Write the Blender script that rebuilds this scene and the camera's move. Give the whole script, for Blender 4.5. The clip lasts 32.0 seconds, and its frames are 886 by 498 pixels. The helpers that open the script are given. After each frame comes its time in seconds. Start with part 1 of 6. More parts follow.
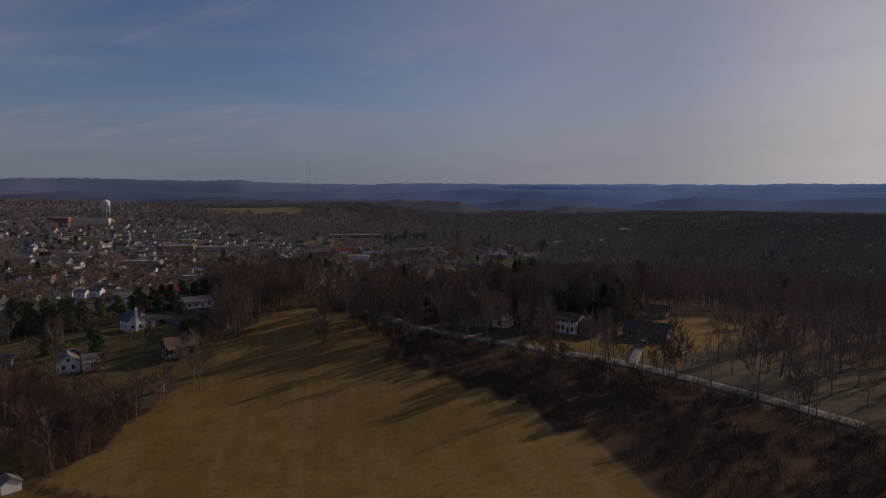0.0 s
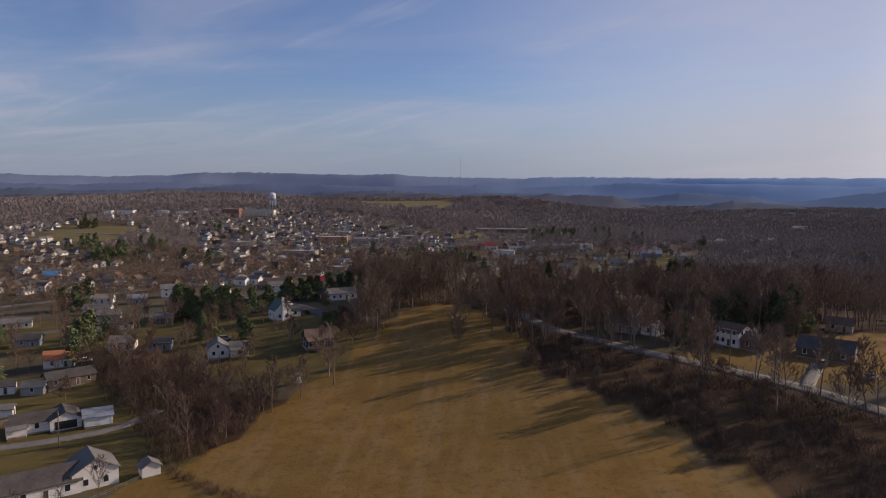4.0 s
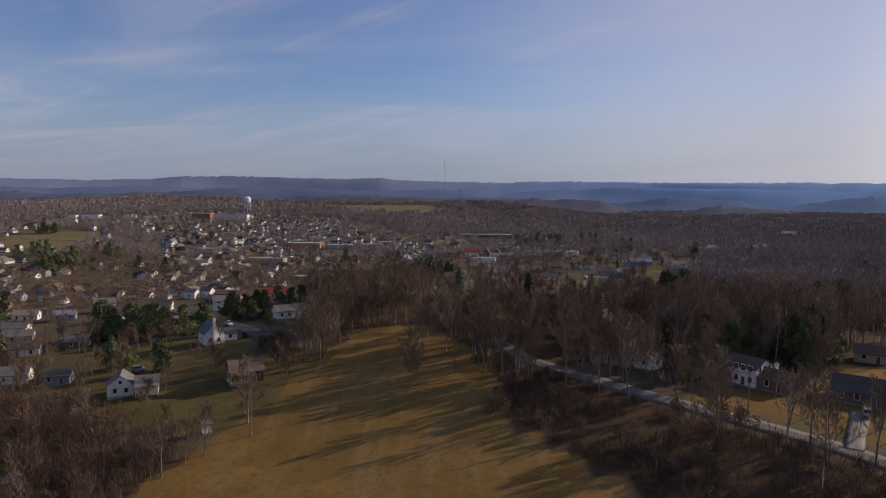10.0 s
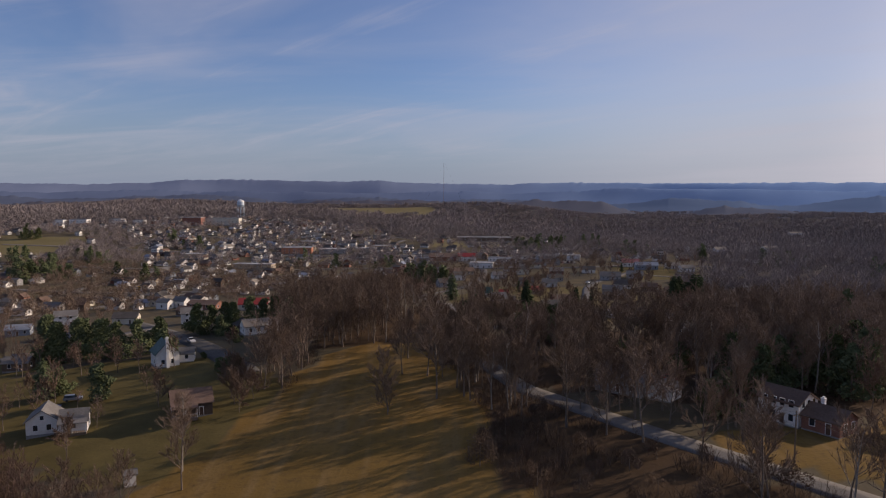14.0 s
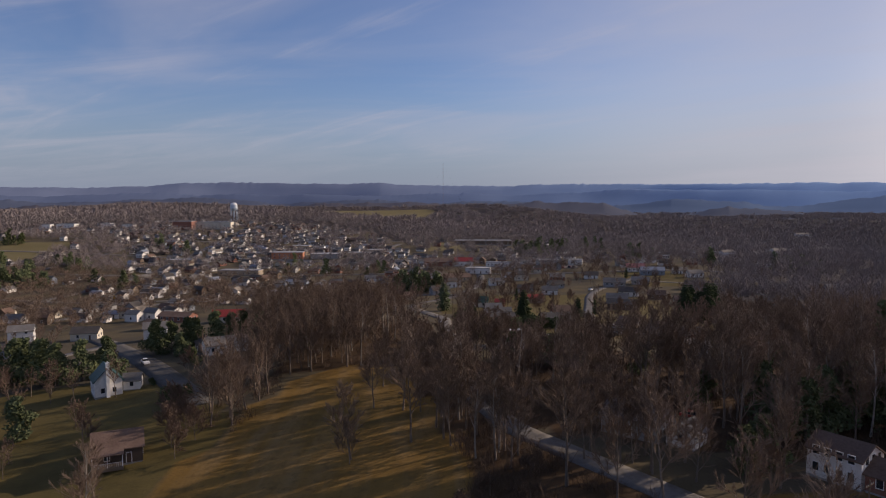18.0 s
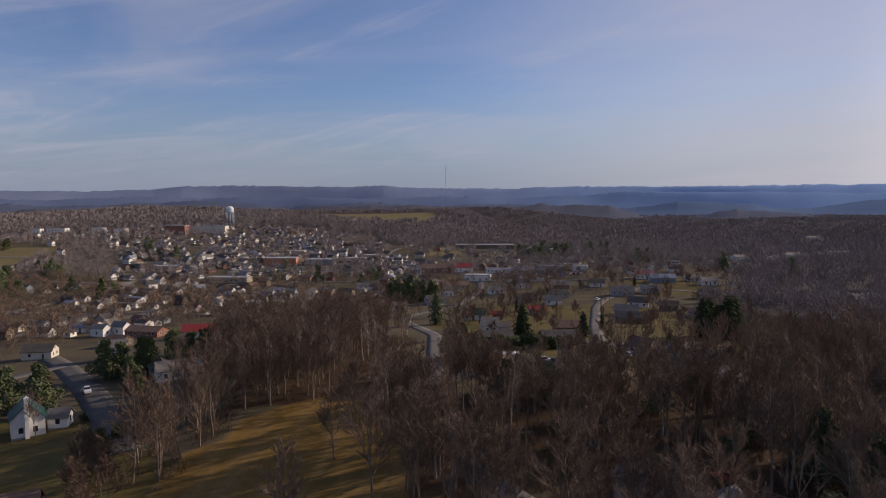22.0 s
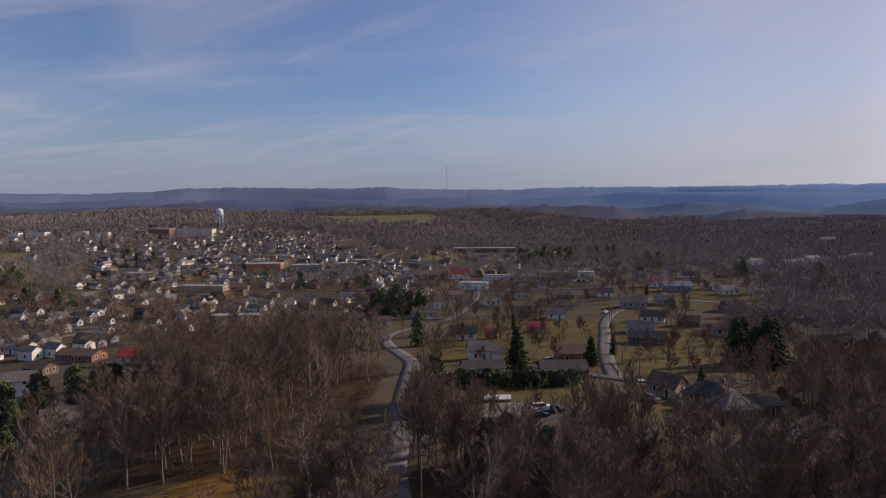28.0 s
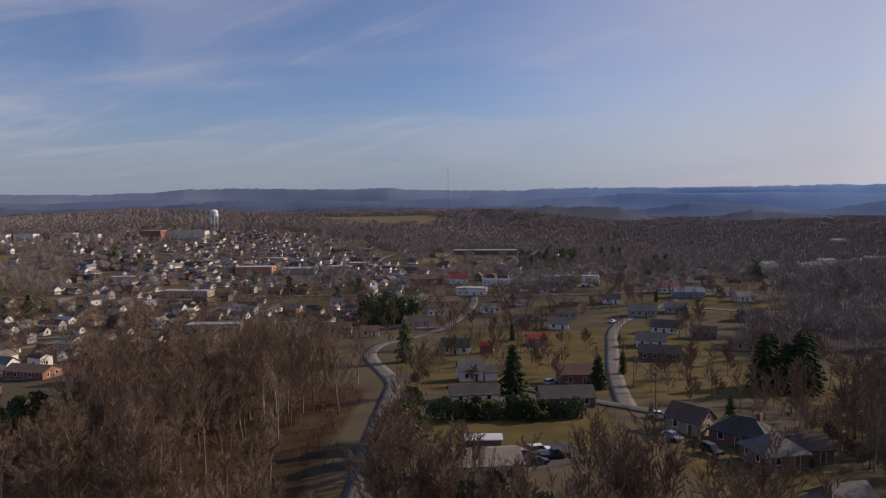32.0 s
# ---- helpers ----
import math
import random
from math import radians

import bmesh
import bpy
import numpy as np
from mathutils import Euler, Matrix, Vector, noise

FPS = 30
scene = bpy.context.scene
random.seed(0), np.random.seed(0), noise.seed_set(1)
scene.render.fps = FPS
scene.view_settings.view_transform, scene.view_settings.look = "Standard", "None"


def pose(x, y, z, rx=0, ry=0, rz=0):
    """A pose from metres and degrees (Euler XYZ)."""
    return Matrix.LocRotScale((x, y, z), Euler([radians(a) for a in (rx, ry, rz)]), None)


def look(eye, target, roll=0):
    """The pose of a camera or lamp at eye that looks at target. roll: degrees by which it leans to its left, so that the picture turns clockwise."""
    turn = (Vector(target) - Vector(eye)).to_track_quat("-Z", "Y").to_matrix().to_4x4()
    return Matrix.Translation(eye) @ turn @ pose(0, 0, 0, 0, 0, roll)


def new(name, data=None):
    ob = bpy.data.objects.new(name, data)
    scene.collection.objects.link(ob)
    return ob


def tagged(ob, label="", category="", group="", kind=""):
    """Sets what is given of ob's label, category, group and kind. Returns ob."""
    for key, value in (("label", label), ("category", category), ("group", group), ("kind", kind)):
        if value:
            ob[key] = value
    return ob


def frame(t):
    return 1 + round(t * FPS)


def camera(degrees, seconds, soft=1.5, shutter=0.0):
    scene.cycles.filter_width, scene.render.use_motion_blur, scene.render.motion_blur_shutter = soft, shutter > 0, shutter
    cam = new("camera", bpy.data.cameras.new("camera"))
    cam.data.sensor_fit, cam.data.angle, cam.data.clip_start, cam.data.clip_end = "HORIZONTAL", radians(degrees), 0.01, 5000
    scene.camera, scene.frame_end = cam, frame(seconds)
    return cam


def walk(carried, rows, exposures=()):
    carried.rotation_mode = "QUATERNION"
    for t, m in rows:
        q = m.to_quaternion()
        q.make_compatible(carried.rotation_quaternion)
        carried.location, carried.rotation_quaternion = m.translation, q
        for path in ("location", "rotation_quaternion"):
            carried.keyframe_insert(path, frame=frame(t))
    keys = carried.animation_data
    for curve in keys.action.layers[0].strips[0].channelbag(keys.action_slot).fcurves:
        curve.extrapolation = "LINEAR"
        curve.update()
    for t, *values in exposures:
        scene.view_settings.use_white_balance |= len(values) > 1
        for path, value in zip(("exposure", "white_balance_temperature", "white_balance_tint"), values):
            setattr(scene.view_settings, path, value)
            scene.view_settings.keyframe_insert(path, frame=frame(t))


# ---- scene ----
from math import cos, exp, hypot, pi, sin

# ---- camera ----
PATH = [
    (0, -7.24, -4.16, 58.48, -11.67, 4.34, 0.23),
    (0.5, -6.86, -3.08, 58.50, -3.17, 4.49, 0.21),
    (1, -6.43, -2.05, 58.52, 0.65, 4.60, 0.30),
    (1.5, -5.94, -1.01, 58.53, 1.73, 4.67, 0.29),
    (2, -5.39, 0.16, 58.56, 2.15, 4.72, 0.38),
    (3, -4.14, 3.27, 58.65, 2.02, 4.84, 0.44),
    (4, -2.41, 7.83, 58.62, 0.90, 4.92, 0.46),
    (7, 2.95, 27.33, 58.24, 0.33, 4.76, 0.53),
    (8, 4.40, 34.53, 58.13, 0.18, 4.65, 0.68),
    (9, 5.70, 41.81, 58.00, -0.07, 4.59, 0.65),
    (10, 7.08, 49.18, 57.96, -0.14, 4.54, 0.54),
    (11, 8.50, 56.53, 57.84, -0.20, 4.48, 0.43),
    (12, 10.05, 63.87, 57.68, -0.14, 4.47, 0.25),
    (13, 11.50, 71.30, 57.50, 0.00, 4.41, 0.25),
    (14, 12.93, 78.70, 57.43, 0.01, 4.36, 0.17),
    (17, 17.17, 99.92, 57.47, 0.08, 4.21, -0.08),
    (18, 18.51, 107.16, 57.53, 0.16, 4.19, -0.10),
    (19, 19.62, 114.32, 57.64, 0.27, 4.14, -0.03),
    (20, 20.84, 121.59, 57.81, 0.36, 4.08, -0.07),
    (21, 22.39, 129.03, 57.84, 0.44, 4.01, -0.15),
    (22, 24.20, 136.76, 57.85, 0.57, 3.96, -0.22),
    (23, 25.95, 144.73, 57.91, 0.70, 3.91, -0.35),
    (24, 27.45, 152.70, 57.96, 0.78, 3.91, -0.47),
    (25, 28.78, 160.60, 57.95, 0.91, 3.88, -0.52),
    (28, 32.30, 183.08, 57.56, 0.93, 3.85, -0.45),
    (29, 33.35, 190.18, 57.43, 0.99, 3.79, -0.50),
    (30, 34.46, 196.98, 57.28, 1.09, 3.76, -0.48),
    (31, 35.72, 203.64, 57.15, 1.18, 3.75, -0.49),
    (32, 36.86, 210.42, 57.13, 1.23, 3.76, -0.48),
]
EXPOSURES = [(t, stops, 7250, 22) for t, stops in ((0, -1.2), (0.5, -0.85), (1, -0.55), (1.5, -0.4), (2, -0.3), (3, -0.24), (14, -0.25), (32, -0.27))]
cam = camera(66, 32.0, soft=1.15)
walk(cam, [(t, pose(x, y, z, 90 - tilt, 0, turn) @ pose(0, 0, 0, 0, 0, lean)) for t, x, y, z, turn, tilt, lean in PATH], EXPOSURES)

# ---- sky and sun ----
SUN_AZIMUTH, SUN_HEIGHT = 68.0, 23.5  # clockwise from +y, above the horizon
world = bpy.data.worlds.new("sky")
scene.world = world
world.use_nodes = True
wn, wl = world.node_tree.nodes, world.node_tree.links
wn.clear()


def wnode(kind, **values):
    n = wn.new(kind)
    for k, v in values.items():
        n.inputs[k].default_value = v
    return n


def wmath(op, a, b):
    n = wn.new("ShaderNodeMath")
    n.operation = op
    for k, v in enumerate((a, b)):
        if isinstance(v, (int, float)):
            n.inputs[k].default_value = v
        else:
            wl.new(v, n.inputs[k])
    return n.outputs[0]


def wrange(value, lo, hi, to_lo, to_hi):
    n = wn.new("ShaderNodeMapRange")
    n.interpolation_type = "SMOOTHSTEP"
    for k, v in (("From Min", lo), ("From Max", hi), ("To Min", to_lo), ("To Max", to_hi)):
        n.inputs[k].default_value = v
    wl.new(value, n.inputs["Value"])
    return n.outputs[0]


def wmix(fac, a, b):
    n = wn.new("ShaderNodeMixRGB")
    wl.new(fac, n.inputs["Fac"])
    for k, v in (("Color1", a), ("Color2", b)):
        if isinstance(v, tuple):
            n.inputs[k].default_value = (*v, 1)
        else:
            wl.new(v, n.inputs[k])
    return n.outputs[0]


def wturn(source, turn, scale):
    """The source coordinates turned by turn degrees, then stretched."""
    a, b = wn.new("ShaderNodeMapping"), wn.new("ShaderNodeMapping")
    a.inputs["Rotation"].default_value = (0, 0, radians(turn))
    b.inputs["Scale"].default_value = scale
    wl.new(source, a.inputs[0])
    wl.new(a.outputs[0], b.inputs[0])
    return b.outputs[0]


def wnoise(source, **values):
    n = wnode("ShaderNodeTexNoise", **values)
    wl.new(source, n.inputs["Vector"])
    return n.outputs["Fac"]


w_out = wn.new("ShaderNodeOutputWorld")
w_bg = wnode("ShaderNodeBackground", Strength=0.098)
w_sky = wn.new("ShaderNodeTexSky")
w_sky.sky_type, w_sky.sun_disc = "NISHITA", False
w_sky.sun_elevation, w_sky.sun_rotation = radians(SUN_HEIGHT), radians(SUN_AZIMUTH)
w_sky.altitude, w_sky.air_density, w_sky.dust_density, w_sky.ozone_density = 300, 1.1, 0.25, 2.2
w_co = wn.new("ShaderNodeTexCoord")
w_sep = wn.new("ShaderNodeSeparateXYZ")
wl.new(w_co.outputs["Generated"], w_sep.inputs[0])
w_up = wmath("ABSOLUTE", w_sep.outputs["Z"], 0)
w_comb = wn.new("ShaderNodeCombineXYZ")
w_lift = wmath("ADD", w_up, 0.10)
for k in range(3):
    wl.new(w_lift, w_comb.inputs[k])
w_div = wn.new("ShaderNodeVectorMath")  # a level cloud sheet, seen from below
w_div.operation = "DIVIDE"
wl.new(w_co.outputs["Generated"], w_div.inputs[0])
wl.new(w_comb.outputs[0], w_div.inputs[1])
w_dot = wn.new("ShaderNodeVectorMath")  # towards the sun's side
w_dot.operation = "DOT_PRODUCT"
w_dot.inputs[1].default_value = (0.93, 0.25, 0.0)
wl.new(w_co.outputs["Generated"], w_dot.inputs[0])
w_side = w_dot.outputs["Value"]
w_tint = wn.new("ShaderNodeMixRGB")
w_tint.blend_type = "MULTIPLY"
w_tint.inputs["Fac"].default_value, w_tint.inputs["Color2"].default_value = 1.0, (0.70, 0.88, 1.23, 1)
wl.new(w_sky.outputs[0], w_tint.inputs["Color1"])
# blue-grey haze low over the horizon
w_blue = wmix(wrange(w_up, -0.02, 0.17, 0.95, 0.0), w_tint.outputs[0], (2.55, 3.45, 4.95))
# the thin bright veil on the sun's side, thicker low down
w_glow = wmath("MULTIPLY", wrange(w_side, 0.18, 0.80, 0.0, 0.95), wrange(w_up, 0.0, 0.30, 1.0, 0.62))
w_cover = wmath("MULTIPLY", w_glow, wrange(wnoise(wturn(w_div.outputs[0], 45, (0.3, 0.8, 1.0)), Scale=0.9, Detail=4.0, Roughness=0.55), 0.25, 0.7, 0.78, 1.1))
# long wisps of cirrus and soft patches between them
w_wisp = wrange(wnoise(wturn(w_div.outputs[0], 45, (0.20, 1.0, 1.0)), Scale=2.0, Detail=7.0, Roughness=0.62, Distortion=0.7), 0.48, 0.82, 0.0, 0.42)
w_patch = wrange(wnoise(wturn(w_div.outputs[0], 25, (0.45, 0.8, 1.0)), Scale=0.75, Detail=5.0, Roughness=0.55, Distortion=0.9), 0.42, 0.72, 0.0, 0.75)
w_cirrus = wmath("ADD", wmath("MULTIPLY", w_wisp, wrange(w_patch, 0.0, 0.4, 0.35, 1.0)), wmath("MULTIPLY", w_patch, 0.34))
w_west = wmath("MULTIPLY", wrange(w_side, -0.30, 0.12, 1.0, 0.0), wrange(wnoise(wturn(w_div.outputs[0], 12, (0.35, 1.0, 1.0)), Scale=1.3, Detail=6.0, Roughness=0.58, Distortion=0.6), 0.40, 0.74, 0.0, 0.55))
w_cirrus = wmath("MULTIPLY", wmath("ADD", w_cirrus, w_west), wrange(w_up, 0.0, 0.10, 0.10, 1.0))
w_hazed = wmix(w_cover, w_blue, (5.5, 6.15, 7.2))
w_hazed = wmix(wrange(w_side, 0.64, 0.92, 0.0, 0.85), w_hazed, (11.5, 11.8, 12.6))  # brightest round the sun
w_all = wmix(w_cirrus, w_hazed, (5.2, 5.7, 6.9))
wl.new(w_all, w_bg.inputs["Color"])
wl.new(w_bg.outputs[0], w_out.inputs[0])

SUN_WAY = Vector((sin(radians(SUN_AZIMUTH)) * cos(radians(SUN_HEIGHT)), cos(radians(SUN_AZIMUTH)) * cos(radians(SUN_HEIGHT)), sin(radians(SUN_HEIGHT))))
sun = new("sun", bpy.data.lights.new("sun", "SUN"))
sun.data.energy, sun.data.angle, sun.data.color = 4.2, radians(0.6), (1.0, 0.90, 0.76)
sun.matrix_world = look(SUN_WAY * 400, (0, 0, 0))


# ---- materials ----
def material(name, a, b, scale=4.0, rough=0.85, bump=0.3, metal=0.0, vary=0.0, coarse=0.12, spec=0.3):
    """A surface that varies between the colours a and b at two scales, with relief; vary: from piece to piece."""
    m = bpy.data.materials.new(name)
    m.use_nodes = True
    nt = m.node_tree
    bs = nt.nodes["Principled BSDF"]
    bs.inputs["Roughness"].default_value, bs.inputs["Metallic"].default_value = rough, metal
    bs.inputs["Specular IOR Level"].default_value = spec
    co = nt.nodes.new("ShaderNodeTexCoord")
    n1 = nt.nodes.new("ShaderNodeTexNoise")
    n1.inputs["Scale"].default_value, n1.inputs["Detail"].default_value = scale, 6
    n2 = nt.nodes.new("ShaderNodeTexNoise")
    n2.inputs["Scale"].default_value, n2.inputs["Detail"].default_value = scale * coarse, 3
    for n in (n1, n2):
        nt.links.new(co.outputs["Object"], n.inputs["Vector"])
    add = nt.nodes.new("ShaderNodeMath")
    add.operation = "ADD"
    nt.links.new(n1.outputs["Fac"], add.inputs[0])
    nt.links.new(n2.outputs["Fac"], add.inputs[1])
    ramp = nt.nodes.new("ShaderNodeMapRange")
    ramp.inputs["From Min"].default_value, ramp.inputs["From Max"].default_value = 0.7, 1.3
    nt.links.new(add.outputs[0], ramp.inputs["Value"])
    mix = nt.nodes.new("ShaderNodeMixRGB")
    mix.inputs["Color1"].default_value, mix.inputs["Color2"].default_value = (*a, 1), (*b, 1)
    nt.links.new(ramp.outputs[0], mix.inputs["Fac"])
    last = mix.outputs[0]
    if vary:
        info = nt.nodes.new("ShaderNodeObjectInfo")
        geo = nt.nodes.new("ShaderNodeNewGeometry")
        both = nt.nodes.new("ShaderNodeMath")
        both.operation = "ADD"
        nt.links.new(info.outputs["Random"], both.inputs[0])
        nt.links.new(geo.outputs["Random Per Island"], both.inputs[1])
        rr = nt.nodes.new("ShaderNodeMapRange")
        rr.inputs["From Max"].default_value = 2.0
        rr.inputs["To Min"].default_value, rr.inputs["To Max"].default_value = 1 - vary, 1 + vary
        nt.links.new(both.outputs[0], rr.inputs["Value"])
        hsv = nt.nodes.new("ShaderNodeHueSaturation")
        nt.links.new(rr.outputs[0], hsv.inputs["Value"])
        nt.links.new(last, hsv.inputs["Color"])
        last = hsv.outputs[0]
    nt.links.new(last, bs.inputs["Base Color"])
    if bump:
        bp = nt.nodes.new("ShaderNodeBump")
        bp.inputs["Strength"].default_value, bp.inputs["Distance"].default_value = bump, 0.05
        nt.links.new(n1.outputs["Fac"], bp.inputs["Height"])
        nt.links.new(bp.outputs[0], bs.inputs["Normal"])
    return m


def lined(m, axis, pitch, depth=0.4):
    """Adds level courses (siding boards, shingle rows, seams) of that pitch in metres to a material's relief."""
    nt = m.node_tree
    bs = nt.nodes["Principled BSDF"]
    co = nt.nodes.new("ShaderNodeTexCoord")
    wv = nt.nodes.new("ShaderNodeTexWave")
    wv.wave_type, wv.bands_direction, wv.wave_profile = "BANDS", axis, "SAW"
    wv.inputs["Scale"].default_value = 0.314 / pitch
    wv.inputs["Distortion"].default_value = 0.15
    nt.links.new(co.outputs["Object"], wv.inputs["Vector"])
    bp = nt.nodes.new("ShaderNodeBump")
    bp.inputs["Strength"].default_value, bp.inputs["Distance"].default_value = depth, 0.03
    nt.links.new(wv.outputs["Fac"], bp.inputs["Height"])
    old = bs.inputs["Normal"].links
    if old:
        nt.links.new(old[0].from_socket, bp.inputs["Normal"])
    nt.links.new(bp.outputs[0], bs.inputs["Normal"])
    return m


MAT = {}
for name, a, b, kw in (
    ("bark", (0.132, 0.100, 0.076), (0.235, 0.184, 0.143), dict(scale=3, bump=0.6, vary=0.25)),
    ("pale_bark", (0.20, 0.175, 0.145), (0.36, 0.32, 0.27), dict(scale=2, bump=0.5, vary=0.2)),
    ("twigs", (0.146, 0.101, 0.071), (0.240, 0.169, 0.121), dict(scale=0.5, bump=0, vary=0.35)),
    ("red_twigs", (0.150, 0.098, 0.070), (0.238, 0.160, 0.115), dict(scale=0.5, bump=0, vary=0.3)),
    # for distant trees: paler and greyer than twigs, with the haze painted in
    ("hazed_twigs", (0.204, 0.169, 0.155), (0.284, 0.237, 0.219), dict(scale=0.01, bump=0, vary=0.25)),
    ("needles", (0.080, 0.100, 0.048), (0.145, 0.165, 0.084), dict(scale=0.8, bump=0, vary=0.2, rough=1.0, spec=0.05)),
    ("cedar", (0.030, 0.042, 0.020), (0.062, 0.078, 0.036), dict(scale=0.8, bump=0, vary=0.2, rough=1.0, spec=0.05)),
    ("brush", (0.094, 0.060, 0.040), (0.160, 0.103, 0.069), dict(scale=0.3, bump=0, vary=0.35)),
    ("thicket_twigs", (0.108, 0.068, 0.051), (0.178, 0.115, 0.086), dict(scale=0.5, bump=0, vary=0.35)),
    ("asphalt", (0.08, 0.076, 0.07), (0.135, 0.128, 0.118), dict(scale=1.2, bump=0.2, spec=0.05)),
    ("pale_asphalt", (0.135, 0.124, 0.110), (0.205, 0.19, 0.17), dict(scale=1.0, bump=0.2, spec=0.05)),
    ("concrete", (0.19, 0.175, 0.15), (0.27, 0.25, 0.215), dict(scale=1.0, bump=0.2, spec=0.1)),
    ("gravel", (0.15, 0.138, 0.118), (0.235, 0.217, 0.187), dict(scale=3.0, bump=0.5)),
    ("white_siding", (0.66, 0.635, 0.59), (0.80, 0.775, 0.73), dict(scale=1.5, bump=0.1, vary=0.06)),
    ("cream_siding", (0.55, 0.50, 0.40), (0.66, 0.61, 0.50), dict(scale=1.5, bump=0.1, vary=0.08)),
    ("grey_siding", (0.26, 0.255, 0.25), (0.37, 0.365, 0.355), dict(scale=1.5, bump=0.1, vary=0.12)),
    ("blue_siding", (0.19, 0.22, 0.26), (0.26, 0.295, 0.335), dict(scale=1.5, bump=0.1, vary=0.12)),
    ("tan_siding", (0.34, 0.27, 0.19), (0.45, 0.37, 0.27), dict(scale=1.5, bump=0.1, vary=0.12)),
    ("brown_siding", (0.12, 0.085, 0.06), (0.18, 0.13, 0.095), dict(scale=1.5, bump=0.2, vary=0.1)),
    ("dark_siding", (0.05, 0.036, 0.028), (0.08, 0.058, 0.045), dict(scale=1.5, bump=0.2, vary=0.1)),
    ("faded_red_metal", (0.34, 0.12, 0.10), (0.44, 0.19, 0.16), dict(scale=1.5, rough=0.6, bump=0.1)),
    ("red_brick", (0.20, 0.085, 0.06), (0.30, 0.14, 0.10), dict(scale=5, bump=0.4, vary=0.12)),
    ("orange_brick", (0.42, 0.16, 0.085), (0.54, 0.23, 0.13), dict(scale=5, bump=0.3, vary=0.05)),
    ("grey_shingle", (0.125, 0.116, 0.106), (0.205, 0.193, 0.178), dict(scale=2.5, bump=0.4, vary=0.2)),
    ("dark_shingle", (0.058, 0.051, 0.046), (0.10, 0.090, 0.081), dict(scale=2.5, bump=0.4, vary=0.2)),
    ("brown_shingle", (0.115, 0.072, 0.052), (0.18, 0.118, 0.088), dict(scale=2.5, bump=0.4, vary=0.2)),
    ("tan_shingle", (0.20, 0.17, 0.135), (0.29, 0.25, 0.20), dict(scale=2.5, bump=0.4, vary=0.15)),
    ("red_metal", (0.26, 0.034, 0.028), (0.36, 0.055, 0.044), dict(scale=1.5, rough=0.5, bump=0.1)),
    ("orange_metal", (0.42, 0.15, 0.06), (0.52, 0.21, 0.10), dict(scale=1.5, rough=0.6, bump=0.1)),
    ("green_metal", (0.010, 0.052, 0.042), (0.018, 0.080, 0.064), dict(scale=1.5, rough=0.45, bump=0.1)),
    ("blue_metal", (0.06, 0.20, 0.38), (0.09, 0.27, 0.47), dict(scale=1.5, rough=0.5, bump=0.1)),
    ("slate_metal", (0.20, 0.225, 0.26), (0.27, 0.295, 0.33), dict(scale=1.5, rough=0.45, bump=0.1)),
    ("white_metal", (0.66, 0.66, 0.65), (0.78, 0.78, 0.77), dict(scale=1.0, rough=0.5, bump=0.05)),
    ("flat_roof", (0.30, 0.295, 0.285), (0.44, 0.43, 0.415), dict(scale=0.6, bump=0.1)),
    ("trim", (0.70, 0.70, 0.68), (0.80, 0.80, 0.78), dict(scale=3, bump=0.05)),
    ("glass", (0.02, 0.025, 0.03), (0.035, 0.04, 0.05), dict(scale=1, rough=0.08, bump=0, spec=0.6)),
    ("door", (0.10, 0.06, 0.04), (0.16, 0.10, 0.07), dict(scale=3, bump=0.1, vary=0.4)),
    ("foundation", (0.24, 0.235, 0.225), (0.34, 0.33, 0.315), dict(scale=3, bump=0.3)),
    ("wood", (0.14, 0.10, 0.07), (0.22, 0.165, 0.115), dict(scale=3, bump=0.3)),
    ("tank_paint", (0.52, 0.60, 0.66), (0.64, 0.71, 0.76), dict(scale=0.5, rough=0.5, bump=0.05)),
    ("steel", (0.38, 0.39, 0.40), (0.48, 0.49, 0.50), dict(scale=2, rough=0.5, metal=0.6, bump=0.05)),
    ("mast_paint", (0.34, 0.22, 0.20), (0.44, 0.30, 0.28), dict(scale=0.05, rough=0.6, bump=0)),
    ("tyre", (0.018, 0.018, 0.018), (0.03, 0.03, 0.03), dict(scale=5, bump=0.1)),
    ("car_white", (0.70, 0.70, 0.70), (0.78, 0.78, 0.78), dict(scale=1, rough=0.3, bump=0, spec=0.5)),
    ("car_silver", (0.38, 0.39, 0.40), (0.45, 0.46, 0.47), dict(scale=1, rough=0.3, metal=0.5, bump=0)),
    ("car_dark", (0.02, 0.022, 0.03), (0.035, 0.037, 0.045), dict(scale=1, rough=0.25, bump=0, spec=0.5)),
    ("car_red", (0.35, 0.02, 0.02), (0.42, 0.035, 0.03), dict(scale=1, rough=0.3, bump=0, spec=0.5)),
    ("car_blue", (0.04, 0.08, 0.20), (0.06, 0.11, 0.26), dict(scale=1, rough=0.3, bump=0, spec=0.5)),
    ("wire", (0.02, 0.02, 0.02), (0.035, 0.035, 0.035), dict(scale=1, bump=0)),
    ("yellow_paint", (0.55, 0.34, 0.03), (0.65, 0.42, 0.05), dict(scale=1, rough=0.5, bump=0)),
):
    MAT[name] = material(name, a, b, **kw)
for name in ("white_siding", "cream_siding", "grey_siding", "blue_siding", "tan_siding", "brown_siding"):
    lined(MAT[name], "Z", 0.16, 0.35)
for name in ("grey_shingle", "dark_shingle", "brown_shingle", "tan_shingle"):
    lined(MAT[name], "Z", 0.10, 0.3)
for name in ("red_metal", "green_metal", "slate_metal", "blue_metal", "white_metal"):
    lined(MAT[name], "X", 0.45, 0.3)


